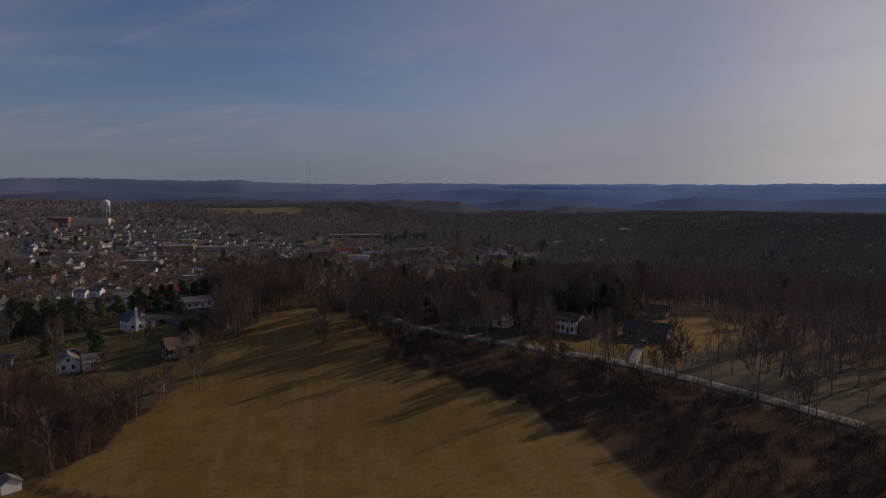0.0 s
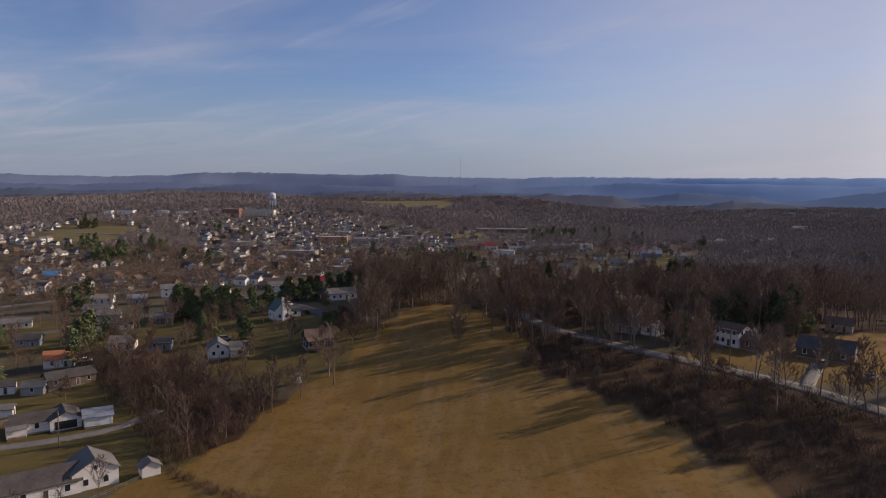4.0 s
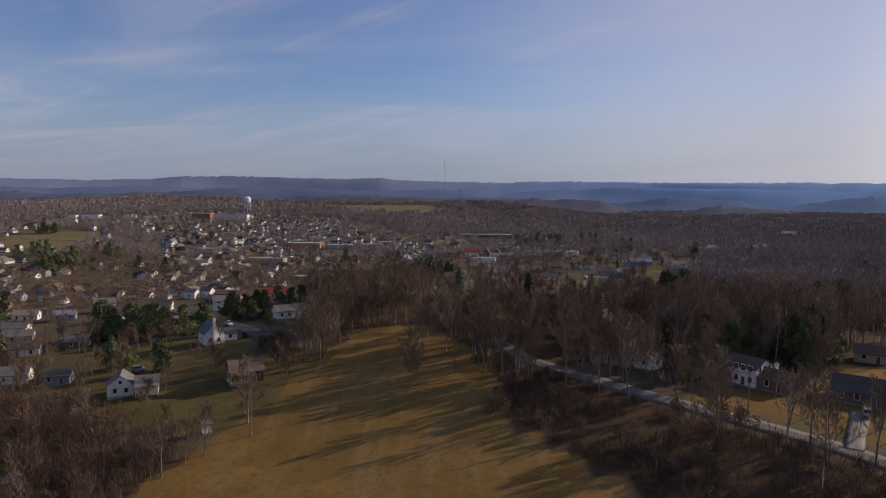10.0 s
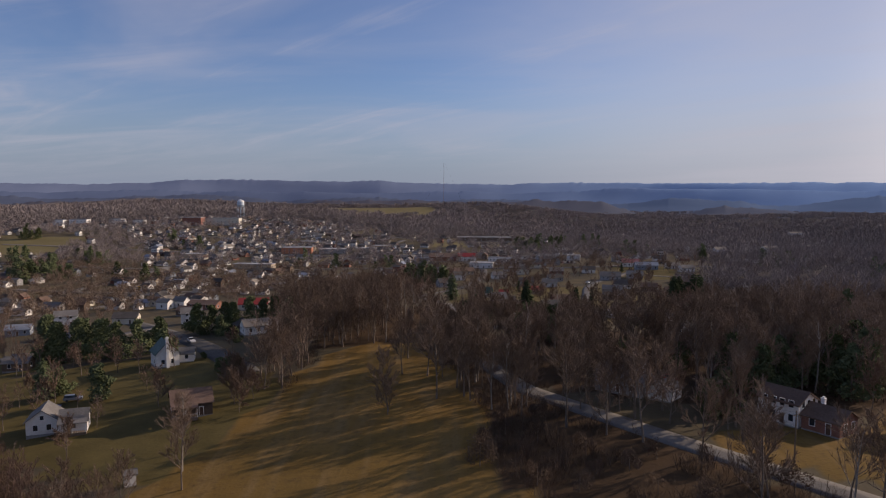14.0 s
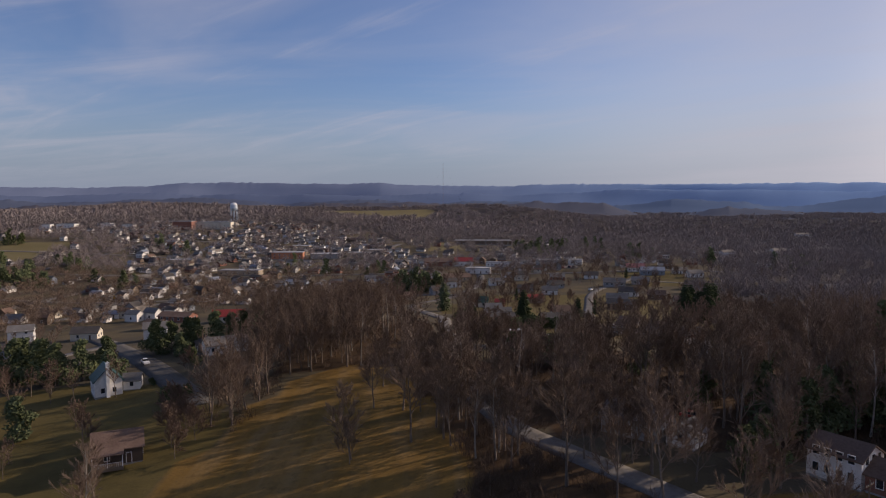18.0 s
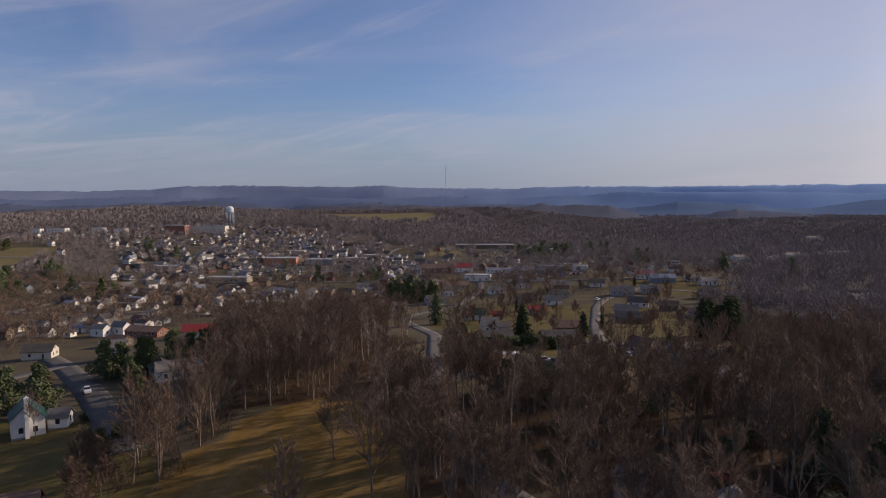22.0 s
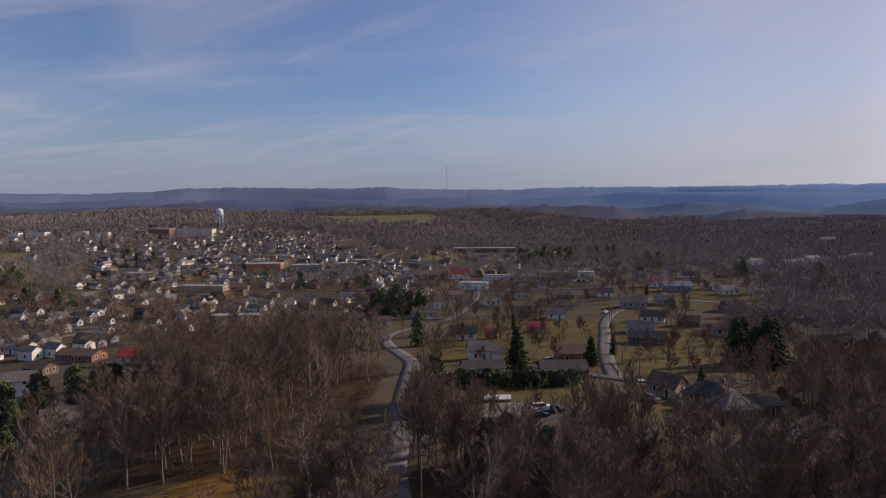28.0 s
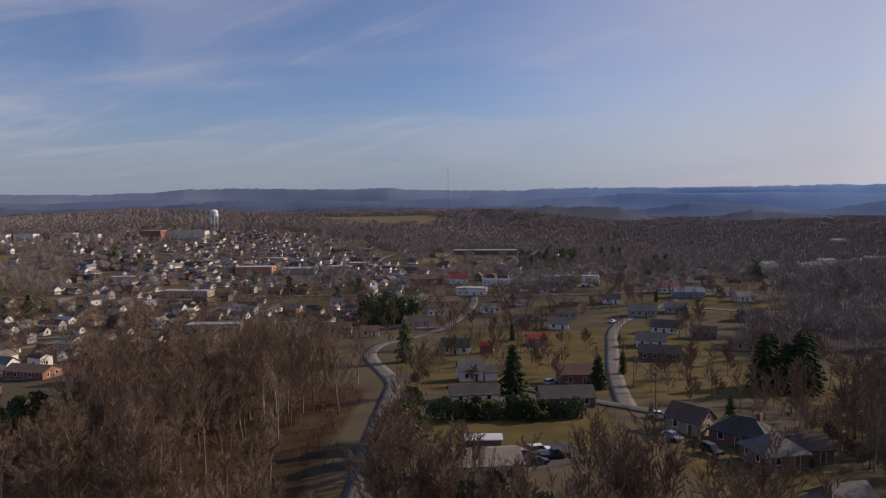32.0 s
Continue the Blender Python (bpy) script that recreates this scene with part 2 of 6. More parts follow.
def ground_material():
    m = bpy.data.materials.new("ground_cover")
    m.use_nodes = True
    nt = m.node_tree
    bs = nt.nodes["Principled BSDF"]
    bs.inputs["Roughness"].default_value, bs.inputs["Specular IOR Level"].default_value = 0.95, 0.1
    co = nt.nodes.new("ShaderNodeTexCoord")

    def noise(scale, detail=5, stretch=None):
        n = nt.nodes.new("ShaderNodeTexNoise")
        n.inputs["Scale"].default_value, n.inputs["Detail"].default_value = scale, detail
        if stretch:
            mp = nt.nodes.new("ShaderNodeMapping")
            mp.inputs["Scale"].default_value, mp.inputs["Rotation"].default_value = stretch[0], (0, 0, radians(stretch[1]))
            nt.links.new(co.outputs["Object"], mp.inputs[0])
            nt.links.new(mp.outputs[0], n.inputs["Vector"])
        else:
            nt.links.new(co.outputs["Object"], n.inputs["Vector"])
        return n.outputs["Fac"]

    def blend(fac, a, b, lo=None, hi=None):
        if lo is not None:
            r = nt.nodes.new("ShaderNodeMapRange")
            r.inputs["From Min"].default_value, r.inputs["From Max"].default_value = lo, hi
            nt.links.new(fac, r.inputs["Value"])
            fac = r.outputs[0]
        x = nt.nodes.new("ShaderNodeMixRGB")
        nt.links.new(fac, x.inputs["Fac"])
        for k, v in (("Color1", a), ("Color2", b)):
            if isinstance(v, tuple):
                x.inputs[k].default_value = (*v, 1)
            else:
                nt.links.new(v, x.inputs[k])
        return x.outputs[0]

    def share(name):
        at = nt.nodes.new("ShaderNodeAttribute")
        at.attribute_name = name
        n = noise(0.09, 4)
        add = nt.nodes.new("ShaderNodeMath")
        add.operation = "MULTIPLY_ADD"
        nt.links.new(n, add.inputs[0])
        add.inputs[1].default_value = 0.5
        nt.links.new(at.outputs["Fac"], add.inputs[2])
        r = nt.nodes.new("ShaderNodeMapRange")
        r.inputs["From Min"].default_value, r.inputs["From Max"].default_value = 0.62, 0.88
        nt.links.new(add.outputs[0], r.inputs["Value"])
        return r.outputs[0]

    wide, mid, fine = noise(0.018, 4), noise(0.12, 5), noise(1.3, 6)
    swath = noise(0.25, 4, ((1.0, 0.12, 1.0), 32))
    rough_grass = blend(mid, (0.084, 0.064, 0.033), (0.142, 0.110, 0.060), 0.3, 0.7)
    street_dirt = noise(0.05, 5)
    rough_grass = blend(street_dirt, rough_grass, (0.066, 0.056, 0.040), 0.42, 0.6)
    rough_grass = blend(wide, rough_grass, (0.128, 0.104, 0.066), 0.35, 0.75)
    hay = blend(mid, (0.185, 0.104, 0.027), (0.27, 0.157, 0.045), 0.3, 0.7)
    hay = blend(wide, hay, (0.165, 0.103, 0.029), 0.42, 0.68)
    hay = blend(swath, hay, (0.25, 0.162, 0.07), 0.46, 0.78)
    hay = blend(noise(0.5, 6), hay, (0.13, 0.082, 0.03), 0.52, 0.8)
    lawn = blend(mid, (0.090, 0.070, 0.025), (0.148, 0.112, 0.040), 0.3, 0.72)
    litter = blend(mid, (0.052, 0.033, 0.019), (0.100, 0.061, 0.032), 0.3, 0.7)
    forest = blend(mid, (0.044, 0.037, 0.0365), (0.066, 0.056, 0.054), 0.3, 0.7)
    pasture = blend(wide, (0.14, 0.115, 0.05), (0.19, 0.155, 0.07), 0.3, 0.7)
    c = rough_grass
    for name, colour in (("forest", forest), ("litter", litter), ("lawn", lawn), ("hay", hay), ("pasture", pasture)):
        c = blend(share(name), c, colour)
    c = blend(fine, c, (0.06, 0.046, 0.024), 0.56, 1.0)
    nt.links.new(c, bs.inputs["Base Color"])
    bp = nt.nodes.new("ShaderNodeBump")
    bp.inputs["Strength"].default_value, bp.inputs["Distance"].default_value = 0.35, 0.2
    nt.links.new(fine, bp.inputs["Height"])
    nt.links.new(bp.outputs[0], bs.inputs["Normal"])
    return m


MAT["ground"] = ground_material()
# rises and hollows: centre, height, reach
NEAR_RISES = (
    (15, 180, -7.4, 70),
    (0, 260, 0.6, 60),
    (40, 205, 8.1, 60),
    (20, 320, 3.4, 60),
    (90, 330, 3.5, 70),
    (130, 400, 0.1, 80),
    (70, 230, -3.8, 60),
    (-70, 290, 4.3, 60),
    (-80, 150, -6.5, 70),
    (-145, 245, -0.2, 80),
    (-60, 210, 1, 50),
    (40, 420, 5.2, 90),
    (10, 510, -7, 120),
    (-80, 410, 4.9, 90),
    (0, 100, 6.8, 90),
    (130, 210, 12.4, 90),
)
FAR_RISES = (
    (-139, 793, -9.9, 200),
    (167, 637, 8.3, 180),
    (-326, 1222, 10.7, 260),
    (300, 1000, 7, 260),
    (600, 900, -15.1, 300),
    (450, 600, -0.3, 220),
    (250, 450, -1.8, 160),
    (-300, 500, -5.1, 200),
    (-250, 300, -4.4, 150),
    (-450, 950, -0.8, 260),
    (0, 1080, -11.7, 240),
    (-150, 1750, 29.3, 350),
    (250, 2000, -0.3, 350),
    (700, 1900, -6, 400),
    (-800, 1500, 14.3, 400),
    (-500, 1750, -8, 300),
    (1200, 2200, 0, 500),
    (-1300, 2000, 11.9, 500),
    (-900, 700, -4.8, 350),
    (500, 1400, -9.1, 300),
    (100, 1450, -8.4, 220),
    (1000, 700, 1.5, 350),
    (-200, 1000, 9.3, 220),
    (560, 1700, 6, 150),
    (860, 1750, 14, 150),
    (150, 1790, 20, 140),
    (1250, 1850, 8, 200),
    (-720, 1950, 24, 200),
    (300, 1370, -9, 140),
    (760, 1420, -10, 190),
    (1500, 1500, 6, 220),
)


# ---- ground ----
def ground_z(x, y):
    x, y = np.asarray(x, float), np.asarray(y, float)
    z = np.zeros(np.broadcast(x, y).shape)
    for a, b, h, r in NEAR_RISES + FAR_RISES:
        z += h * np.exp(-((x - a) ** 2 + (y - b) ** 2) / (2 * r * r))
    return z


def gz(x, y):
    return float(ground_z(x, y))


def mesh_from(name, verts, faces, mats, which=None, smooth=False):
    """A mesh from arrays of corners and of triangles or quads."""
    me = bpy.data.meshes.new(name)
    verts, faces = np.asarray(verts, np.float32), np.asarray(faces, np.int32)
    k = faces.shape[1]
    me.vertices.add(len(verts))
    me.vertices.foreach_set("co", verts.ravel())
    me.loops.add(faces.size)
    me.loops.foreach_set("vertex_index", faces.ravel())
    me.polygons.add(len(faces))
    me.polygons.foreach_set("loop_start", np.arange(0, faces.size, k, dtype=np.int32))
    for m in mats:
        me.materials.append(m)
    if which is not None:
        me.polygons.foreach_set("material_index", np.asarray(which, np.int32))
    if smooth:
        me.polygons.foreach_set("use_smooth", np.ones(len(faces), bool))
    me.update(calc_edges=True)
    return me


class Shape:
    """Corners and faces of one part, gathered piece by piece."""

    def __init__(self):
        self.v, self.f, self.m = [], [], []

    def face(self, pts, m=0):
        n = len(self.v)
        self.v += [tuple(p) for p in pts]
        self.f.append(tuple(range(n, n + len(pts))))
        self.m.append(m)

    def solid(self, low, high, m=0):
        """A closed body between two rings of equal count."""
        n, k = len(self.v), len(low)
        self.v += [tuple(p) for p in low] + [tuple(p) for p in high]
        self.f += [tuple(n + i for i in reversed(range(k))), tuple(n + k + i for i in range(k))]
        self.f += [(n + i, n + (i + 1) % k, n + k + (i + 1) % k, n + k + i) for i in range(k)]
        self.m += [m] * (k + 2)

    def box(self, x0, y0, z0, x1, y1, z1, m=0):
        ring = ((x0, y0), (x1, y0), (x1, y1), (x0, y1))
        self.solid([(x, y, z0) for x, y in ring], [(x, y, z1) for x, y in ring], m)

    def tube(self, pts, radii, sides=6, m=0):
        n = len(self.v)
        for i, p in enumerate(pts):
            p = Vector(p)
            way = (Vector(pts[min(i + 1, len(pts) - 1)]) - Vector(pts[max(i - 1, 0)])).normalized()
            a = way.orthogonal().normalized()
            b = way.cross(a)
            self.v += [tuple(p + radii[i] * (a * cos(2 * pi * k / sides) + b * sin(2 * pi * k / sides))) for k in range(sides)]
        for i in range(len(pts) - 1):
            for k in range(sides):
                j = (k + 1) % sides
                self.f.append((n + i * sides + k, n + i * sides + j, n + (i + 1) * sides + j, n + (i + 1) * sides + k))
                self.m.append(m)
        self.f += [tuple(n + k for k in reversed(range(sides))), tuple(n + (len(pts) - 1) * sides + k for k in range(sides))]
        self.m += [m, m]

    def lathe(self, profile, sides=24, m=0, at=(0, 0)):
        n = len(self.v)
        for r, z in profile:
            self.v += [(at[0] + r * cos(2 * pi * k / sides), at[1] + r * sin(2 * pi * k / sides), z) for k in range(sides)]
        for i in range(len(profile) - 1):
            for k in range(sides):
                j = (k + 1) % sides
                self.f.append((n + i * sides + k, n + i * sides + j, n + (i + 1) * sides + j, n + (i + 1) * sides + k))
                self.m.append(m)

    def mesh(self, name, *mats):
        me = bpy.data.meshes.new(name)
        me.from_pydata(self.v, [], self.f)
        for m in mats:
            me.materials.append(MAT[m])
        me.polygons.foreach_set("material_index", np.array(self.m, np.int32))
        me.update()
        return me


def part(name, me, parent, m=None, label=""):
    ob = new(name, me)
    ob.parent = parent
    if m is not None:
        ob.matrix_basis = m
    if label:
        ob["label"] = label
    return ob


def thing(name, label, category, m=None, group="", kind=""):
    ob = new(name)
    ob.empty_display_size = 0.3
    if m is not None:
        ob.matrix_basis = m
    return tagged(ob, label, category, group, kind)


def inside(poly, x, y):
    """Whether the points x, y lie in the outline poly."""
    x, y = np.asarray(x, float), np.asarray(y, float)
    got = np.zeros(np.broadcast(x, y).shape, bool)
    for (ax, ay), (bx, by) in zip(poly, poly[1:] + poly[:1]):
        if ay != by:
            got ^= ((ay > y) != (by > y)) & (x < (bx - ax) * (y - ay) / (by - ay) + ax)
    return got


HAY_FIELD = [(-110, 60), (-86, 124), (-69, 153), (-60, 162), (-57, 170), (-55, 188), (-46, 211), (-37, 230), (-33, 250), (-29, 272), (-24, 296), (-12, 305), (3, 300), (18, 262), (23, 222), (21, 205), (31, 185), (42, 164), (54, 118), (60, 60)]
SEDGE = [(18, 262), (23, 222), (21, 205), (31, 185), (42, 164), (54, 118), (60, 60), (130, 60), (104, 140), (84, 168), (68, 190), (52, 216), (36, 240), (26, 268), (14, 300), (3, 300)]
THICKET_LAND = [(-140, 254), (-111, 212), (-88, 184), (-72, 162), (-66, 157), (-60.7, 163), (-55, 180), (-50, 200), (-63.8, 206), (-92, 234)]
HEDGEROW = [(-66, 157), (-54, 147), (-44, 139), (-33, 133), (-20, 126), (-21, 123), (-34, 130), (-45, 136), (-56, 144), (-67, 154)]
HOME_LAWN = [(63, 207), (72, 192), (98, 170), (124, 190), (146, 200), (148, 234), (118, 230), (100, 214), (76, 210)]
PASTURE = [(-330, 1480), (-120, 1440), (-20, 1500), (10, 1640), (-30, 1800), (-150, 1830), (-360, 1760)]
HILL_WOODS = [(-1500, 600), (-640, 500), (-560, 1080), (-430, 1180), (-220, 1210), (-90, 1140), (-50, 1030), (20, 1060), (130, 1060), (250, 1000), (330, 1020), (300, 800), (260, 640), (270, 520), (600, 400), (1500, 700), (1800, 1500), (1300, 2300), (-1300, 2300), (-1700, 1400)]
BALL_FIELD = [(100, 1190), (225, 1215), (238, 1330), (108, 1300)]
SCHOOL_YARD = [(0, 930), (160, 930), (160, 1025), (0, 1025)]
SLOPE_LEFT = [(-485, 760), (-385, 755), (-400, 850), (-430, 925), (-535, 935), (-505, 850)]
SLOPE_FOOT = [(-490, 680), (-372, 690), (-372, 770), (-490, 770)]
SLOPE_WOODS = [(-420, 990), (-330, 860), (-285, 770), (-262, 690), (-300, 630), (-365, 645), (-372, 770), (-385, 850), (-415, 930), (-520, 950), (-560, 1010)]
WOODS_NEAR = [(-30, 300), (14, 302), (12, 400), (-20, 420), (-60, 400), (-40, 350)]
WOODS_RIGHT = [(30, 250), (60, 235), (75, 222), (100, 215), (150, 160), (420, 100), (600, 400), (620, 900), (420, 860), (300, 700), (215, 600), (190, 545), (160, 515), (152, 470), (185, 458), (196, 428), (170, 390), (150, 350), (110, 300), (70, 312), (40, 305), (24, 300)]
LAWNS = (
    [(-100, 235), (-60, 213), (-47, 212), (-37, 231), (-31, 252), (-29, 272), (-45, 276), (-60, 300), (-90, 310), (-120, 300), (-150, 262)],
    [(-140, 165), (-70, 140), (-62, 160), (-96, 215), (-150, 230)],
    [(24, 340), (70, 330), (72, 372), (30, 385)],
    [(22, 400), (75, 385), (95, 430), (110, 520), (40, 540), (18, 470)],
    [(80, 385), (128, 385), (140, 440), (130, 540), (105, 500)],
    [(112, 352), (128, 350), (150, 392), (186, 436), (174, 450), (137, 405)],
    [(76, 318), (100, 316), (104, 346), (98, 368), (76, 345)],
    [(62, 206), (70, 196), (100, 168), (120, 190), (90, 212), (72, 214)],
    [(150, 590), (200, 585), (210, 625), (150, 640)],
    [(150, 556), (195, 545), (225, 560), (205, 602), (150, 600)],
    [(-170, 260), (-130, 250), (-120, 330), (-190, 350), (-230, 310)],
)


def graded(stops):
    """Coordinates with the given step between each two stops."""
    out = []
    for (a, step), (b, _) in zip(stops, stops[1:]):
        out += list(np.arange(a, b, step))
    return np.array(out + [stops[-1][0]])


def build_ground():
    xs = graded(((-4800, 400), (-1600, 80), (-600, 25), (-220, 6), (220, 25), (600, 80), (1600, 400), (4800, 0)))
    ys = graded(((-1800, 300), (-300, 40), (40, 6), (460, 14), (900, 30), (2000, 120), (3200, 400), (4800, 0)))
    gx, gy = np.meshgrid(xs, ys)
    z = ground_z(gx, gy)
    nx = len(xs)
    idx = np.arange(len(ys) * nx).reshape(len(ys), nx)
    quads = np.stack([idx[:-1, :-1], idx[:-1, 1:], idx[1:, 1:], idx[1:, :-1]], -1).reshape(-1, 4)
    me = mesh_from("ground", np.stack([gx, gy, z], -1).reshape(-1, 3), quads, [MAT["ground"]], smooth=True)
    fx, fy = gx.ravel(), gy.ravel()
    lawn = np.zeros(len(fx), bool)
    for poly in LAWNS:
        lawn |= inside(poly, fx, fy)
    cover = {
        "hay": inside(HAY_FIELD, fx, fy) | inside(HOME_LAWN, fx, fy),
        "litter": inside(SEDGE, fx, fy) | inside(THICKET_LAND, fx, fy) | inside(WOODS_NEAR, fx, fy) | (inside(WOODS_RIGHT, fx, fy) & (fy < 420) & (fx < 200)),
        "lawn": lawn,
        "forest": inside(HILL_WOODS, fx, fy) | inside(WOODS_RIGHT, fx, fy) | (fy > 2200) | (np.abs(fx) > 1400),
        "pasture": inside(PASTURE, fx, fy) | inside(BALL_FIELD, fx, fy) | inside(SLOPE_LEFT, fx, fy) | inside(SCHOOL_YARD, fx, fy),
    }
    for name, mask in cover.items():
        me.attributes.new(name, "FLOAT", "POINT").data.foreach_set("value", mask.astype(np.float32))
    tagged(new("ground", me), "rolling winter ground of tan hay grass and brown turf", "ground", kind="structure")


build_ground()


def smooth_line(pts, step=4.0):
    """A rounded line through the points, sampled about every step metres."""
    p = [Vector(a) for a in pts]
    p = [2 * p[0] - p[1], *p, 2 * p[-1] - p[-2]]
    out = []
    for a, b, c, d in zip(p, p[1:], p[2:], p[3:]):
        n = max(2, int((c - b).length / step))
        for i in range(n):
            t = i / n
            out.append(0.5 * (2 * b + (c - a) * t + (2 * a - 5 * b + 4 * c - d) * t * t + (3 * b - a - 3 * c + d) * t ** 3))
    return out + [p[-2]]


ROAD_LINES = []


def road(name, pts, width, mat, label, step=4.0, lift=0.16):
    line = smooth_line([(x, y) for x, y in pts], step)
    ROAD_LINES.append((line, width))
    v, f = [], []
    for i, p in enumerate(line):
        way = (line[min(i + 1, len(line) - 1)] - line[max(i - 1, 0)]).normalized()
        side = Vector((way.y, -way.x))
        for k, s in enumerate((-0.5, -0.5, -0.17, 0.17, 0.5, 0.5)):
            q = p + side * width * s
            z = gz(q.x, q.y) + lift + (0.05 if k in (2, 3) else 0) - (0.7 if k in (0, 5) else 0)
            v.append((q.x, q.y, z))
        if i:
            a = 6 * (i - 1)
            f += [(a + k, a + k + 1, a + k + 7, a + k + 6) for k in range(5)]
    me = mesh_from(name, v, f, [MAT[mat]])
    return tagged(new(name, me), label, "road", kind="structure")


MAIN_ROAD = [(112, 120), (98, 146), (88, 164), (81, 176), (70, 191), (58, 208), (49, 222), (40, 236), (32, 250), (25, 275), (21, 300), (20.5, 320), (19.5, 350), (18.5, 390), (17.5, 410), (12, 432), (5, 458), (1.5, 480), (4, 503), (14, 519), (28, 545), (38, 580), (44, 610), (46, 660), (30, 730), (0, 800)]
road("road_main", MAIN_ROAD, 5.7, "pale_asphalt", "worn pale grey asphalt road between woods", lift=0.08)
road("road_street", [(70, 379), (77.5, 373), (80.8, 395), (88, 434), (98, 480), (104.5, 510), (113, 535), (123, 553), (150, 590), (185, 640)][1:], 5.0, "pale_asphalt", "pale grey residential street past lawns")
road("road_cross", [(52, 398), (60, 391), (70, 380), (77.5, 373), (85, 366), (93, 361), (100, 350)], 5.0, "asphalt", "grey asphalt side street beside brick houses", lift=0.20)
road("road_court", [(-150, 420), (-117, 381), (-84, 336), (-61, 302), (-49, 284), (-45, 277)], 8.0, "asphalt", "grey asphalt court at the field's upper edge")
road("road_farm", [(-190, 140), (-125, 167), (-106, 175), (-92, 184), (-86, 196)], 4.0, "gravel", "gravel farm lane past a long white shed")
road("driveway_concrete", [(84.5, 173), (89, 180), (94, 187), (97, 192)], 3.4, "concrete", "pale concrete driveway up from the road", lift=0.21)
road("driveway_gravel", [(21, 318), (30, 322), (44, 328), (56, 334)], 5.0, "gravel", "grey gravel drive to a parking place", lift=0.21)
road("lane_field", [(150, 586), (161, 577), (187, 561), (215, 557)], 3.0, "concrete", "pale narrow lane across a lawn", lift=0.25)
for pts in (
    [(-330, 330), (-240, 400), (-170, 520), (-120, 640), (-90, 780), (-60, 900), (-40, 1000)],
    [(-300, 560), (-200, 545), (-120, 560), (-30, 560), (28, 545)],
    [(-420, 700), (-300, 690), (-180, 680), (-60, 690), (46, 660)],
    [(-480, 840), (-330, 820), (-180, 800), (-60, 805), (0, 800), (120, 790)],
    [(-460, 960), (-330, 950), (-200, 930), (-80, 930)],
    [(-300, 1080), (-200, 1060), (-80, 1040), (20, 1000)],
    [(-400, 440), (-360, 600), (-340, 760), (-340, 900), (-330, 1050)],
    [(-250, 520), (-240, 680), (-250, 820), (-260, 960), (-270, 1100)],
    [(46, 660), (110, 640), (185, 640), (260, 620)],
    [(-310, 250), (-240, 290), (-190, 300), (-150, 330), (-117, 381)],
):
    road("road_town", pts, 6.5, "pale_asphalt", "grey asphalt street through the town", step=10, lift=0.3)
road("parking_lot", [(58, 690), (92, 686), (130, 682)], 26, "pale_asphalt", "grey asphalt parking lot of a shopping strip", step=10, lift=0.35)
road("parking_court", [(44, 330), (52, 334), (60, 337)], 12, "asphalt", "dark asphalt parking place behind a garage", lift=0.24)


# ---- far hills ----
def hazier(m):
    """Paints haze into the base colour: bluer and paler eastwards, over some kilometres."""
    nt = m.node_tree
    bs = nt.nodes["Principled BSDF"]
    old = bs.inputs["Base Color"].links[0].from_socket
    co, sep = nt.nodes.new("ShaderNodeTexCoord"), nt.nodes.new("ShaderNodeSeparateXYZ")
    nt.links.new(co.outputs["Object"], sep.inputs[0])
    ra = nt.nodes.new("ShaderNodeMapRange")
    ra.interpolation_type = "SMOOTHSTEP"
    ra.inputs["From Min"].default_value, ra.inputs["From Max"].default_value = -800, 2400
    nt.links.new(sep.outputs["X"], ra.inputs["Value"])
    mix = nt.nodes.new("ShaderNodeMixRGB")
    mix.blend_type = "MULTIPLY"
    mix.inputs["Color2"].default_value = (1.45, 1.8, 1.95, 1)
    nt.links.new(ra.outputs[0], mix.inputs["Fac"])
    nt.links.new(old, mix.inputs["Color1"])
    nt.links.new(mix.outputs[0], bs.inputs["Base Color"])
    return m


def ridge(name, far, base, crest, colours, rough, seed, deep=500):
    """A wooded ridge: crest heights by azimuth in degrees, clockwise from +y."""
    rng = np.random.default_rng(seed)
    az = np.radians(np.arange(-46, 46.01, 0.09))
    top = np.interp(np.degrees(az), [c[0] for c in crest], [c[1] for c in crest])
    wob = np.zeros(len(az))
    for k in range(1, 6):
        wob += rng.uniform(0.4, 1.0) / k * np.sin(az * rng.uniform(18, 30) * k + rng.uniform(0, 6))
    top = top + rough * wob
    treeline = np.convolve(rng.normal(0, 3.0, len(az)), np.ones(4) / 4, 'same')
    rows = []
    for s, h in ((-1.0, 0.0), (-0.75, 0.2), (-0.5, 0.5), (-0.28, 0.78), (-0.1, 0.95), (0.0, 1.0), (0.3, 0.8)):
        d = far + deep * s + 60 * np.sin(az * 11 + s * 2)
        gully = (0.06 * np.sin(az * 23 + seed + 2 * s) + 0.04 * np.sin(az * 41 + 2 * seed - 3 * s)) * np.sin(pi * h)
        z = base + (top - base) * np.clip(h + gully, 0, 1.0) + (treeline if s == 0.0 else 0)
        rows.append(np.stack([d * np.sin(az), d * np.cos(az), z], -1))
    v = np.concatenate(rows)
    n = len(az)
    idx = np.arange(len(rows) * n).reshape(len(rows), n)
    q = np.stack([idx[:-1, :-1], idx[:-1, 1:], idx[1:, 1:], idx[1:, :-1]], -1).reshape(-1, 4)
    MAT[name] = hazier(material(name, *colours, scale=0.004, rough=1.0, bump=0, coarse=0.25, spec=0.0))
    return tagged(new(name, mesh_from(name, v, q, [MAT[name]], smooth=True)), "distant wooded ridge, tinted blue-grey as if through haze", "hill", kind="structure")


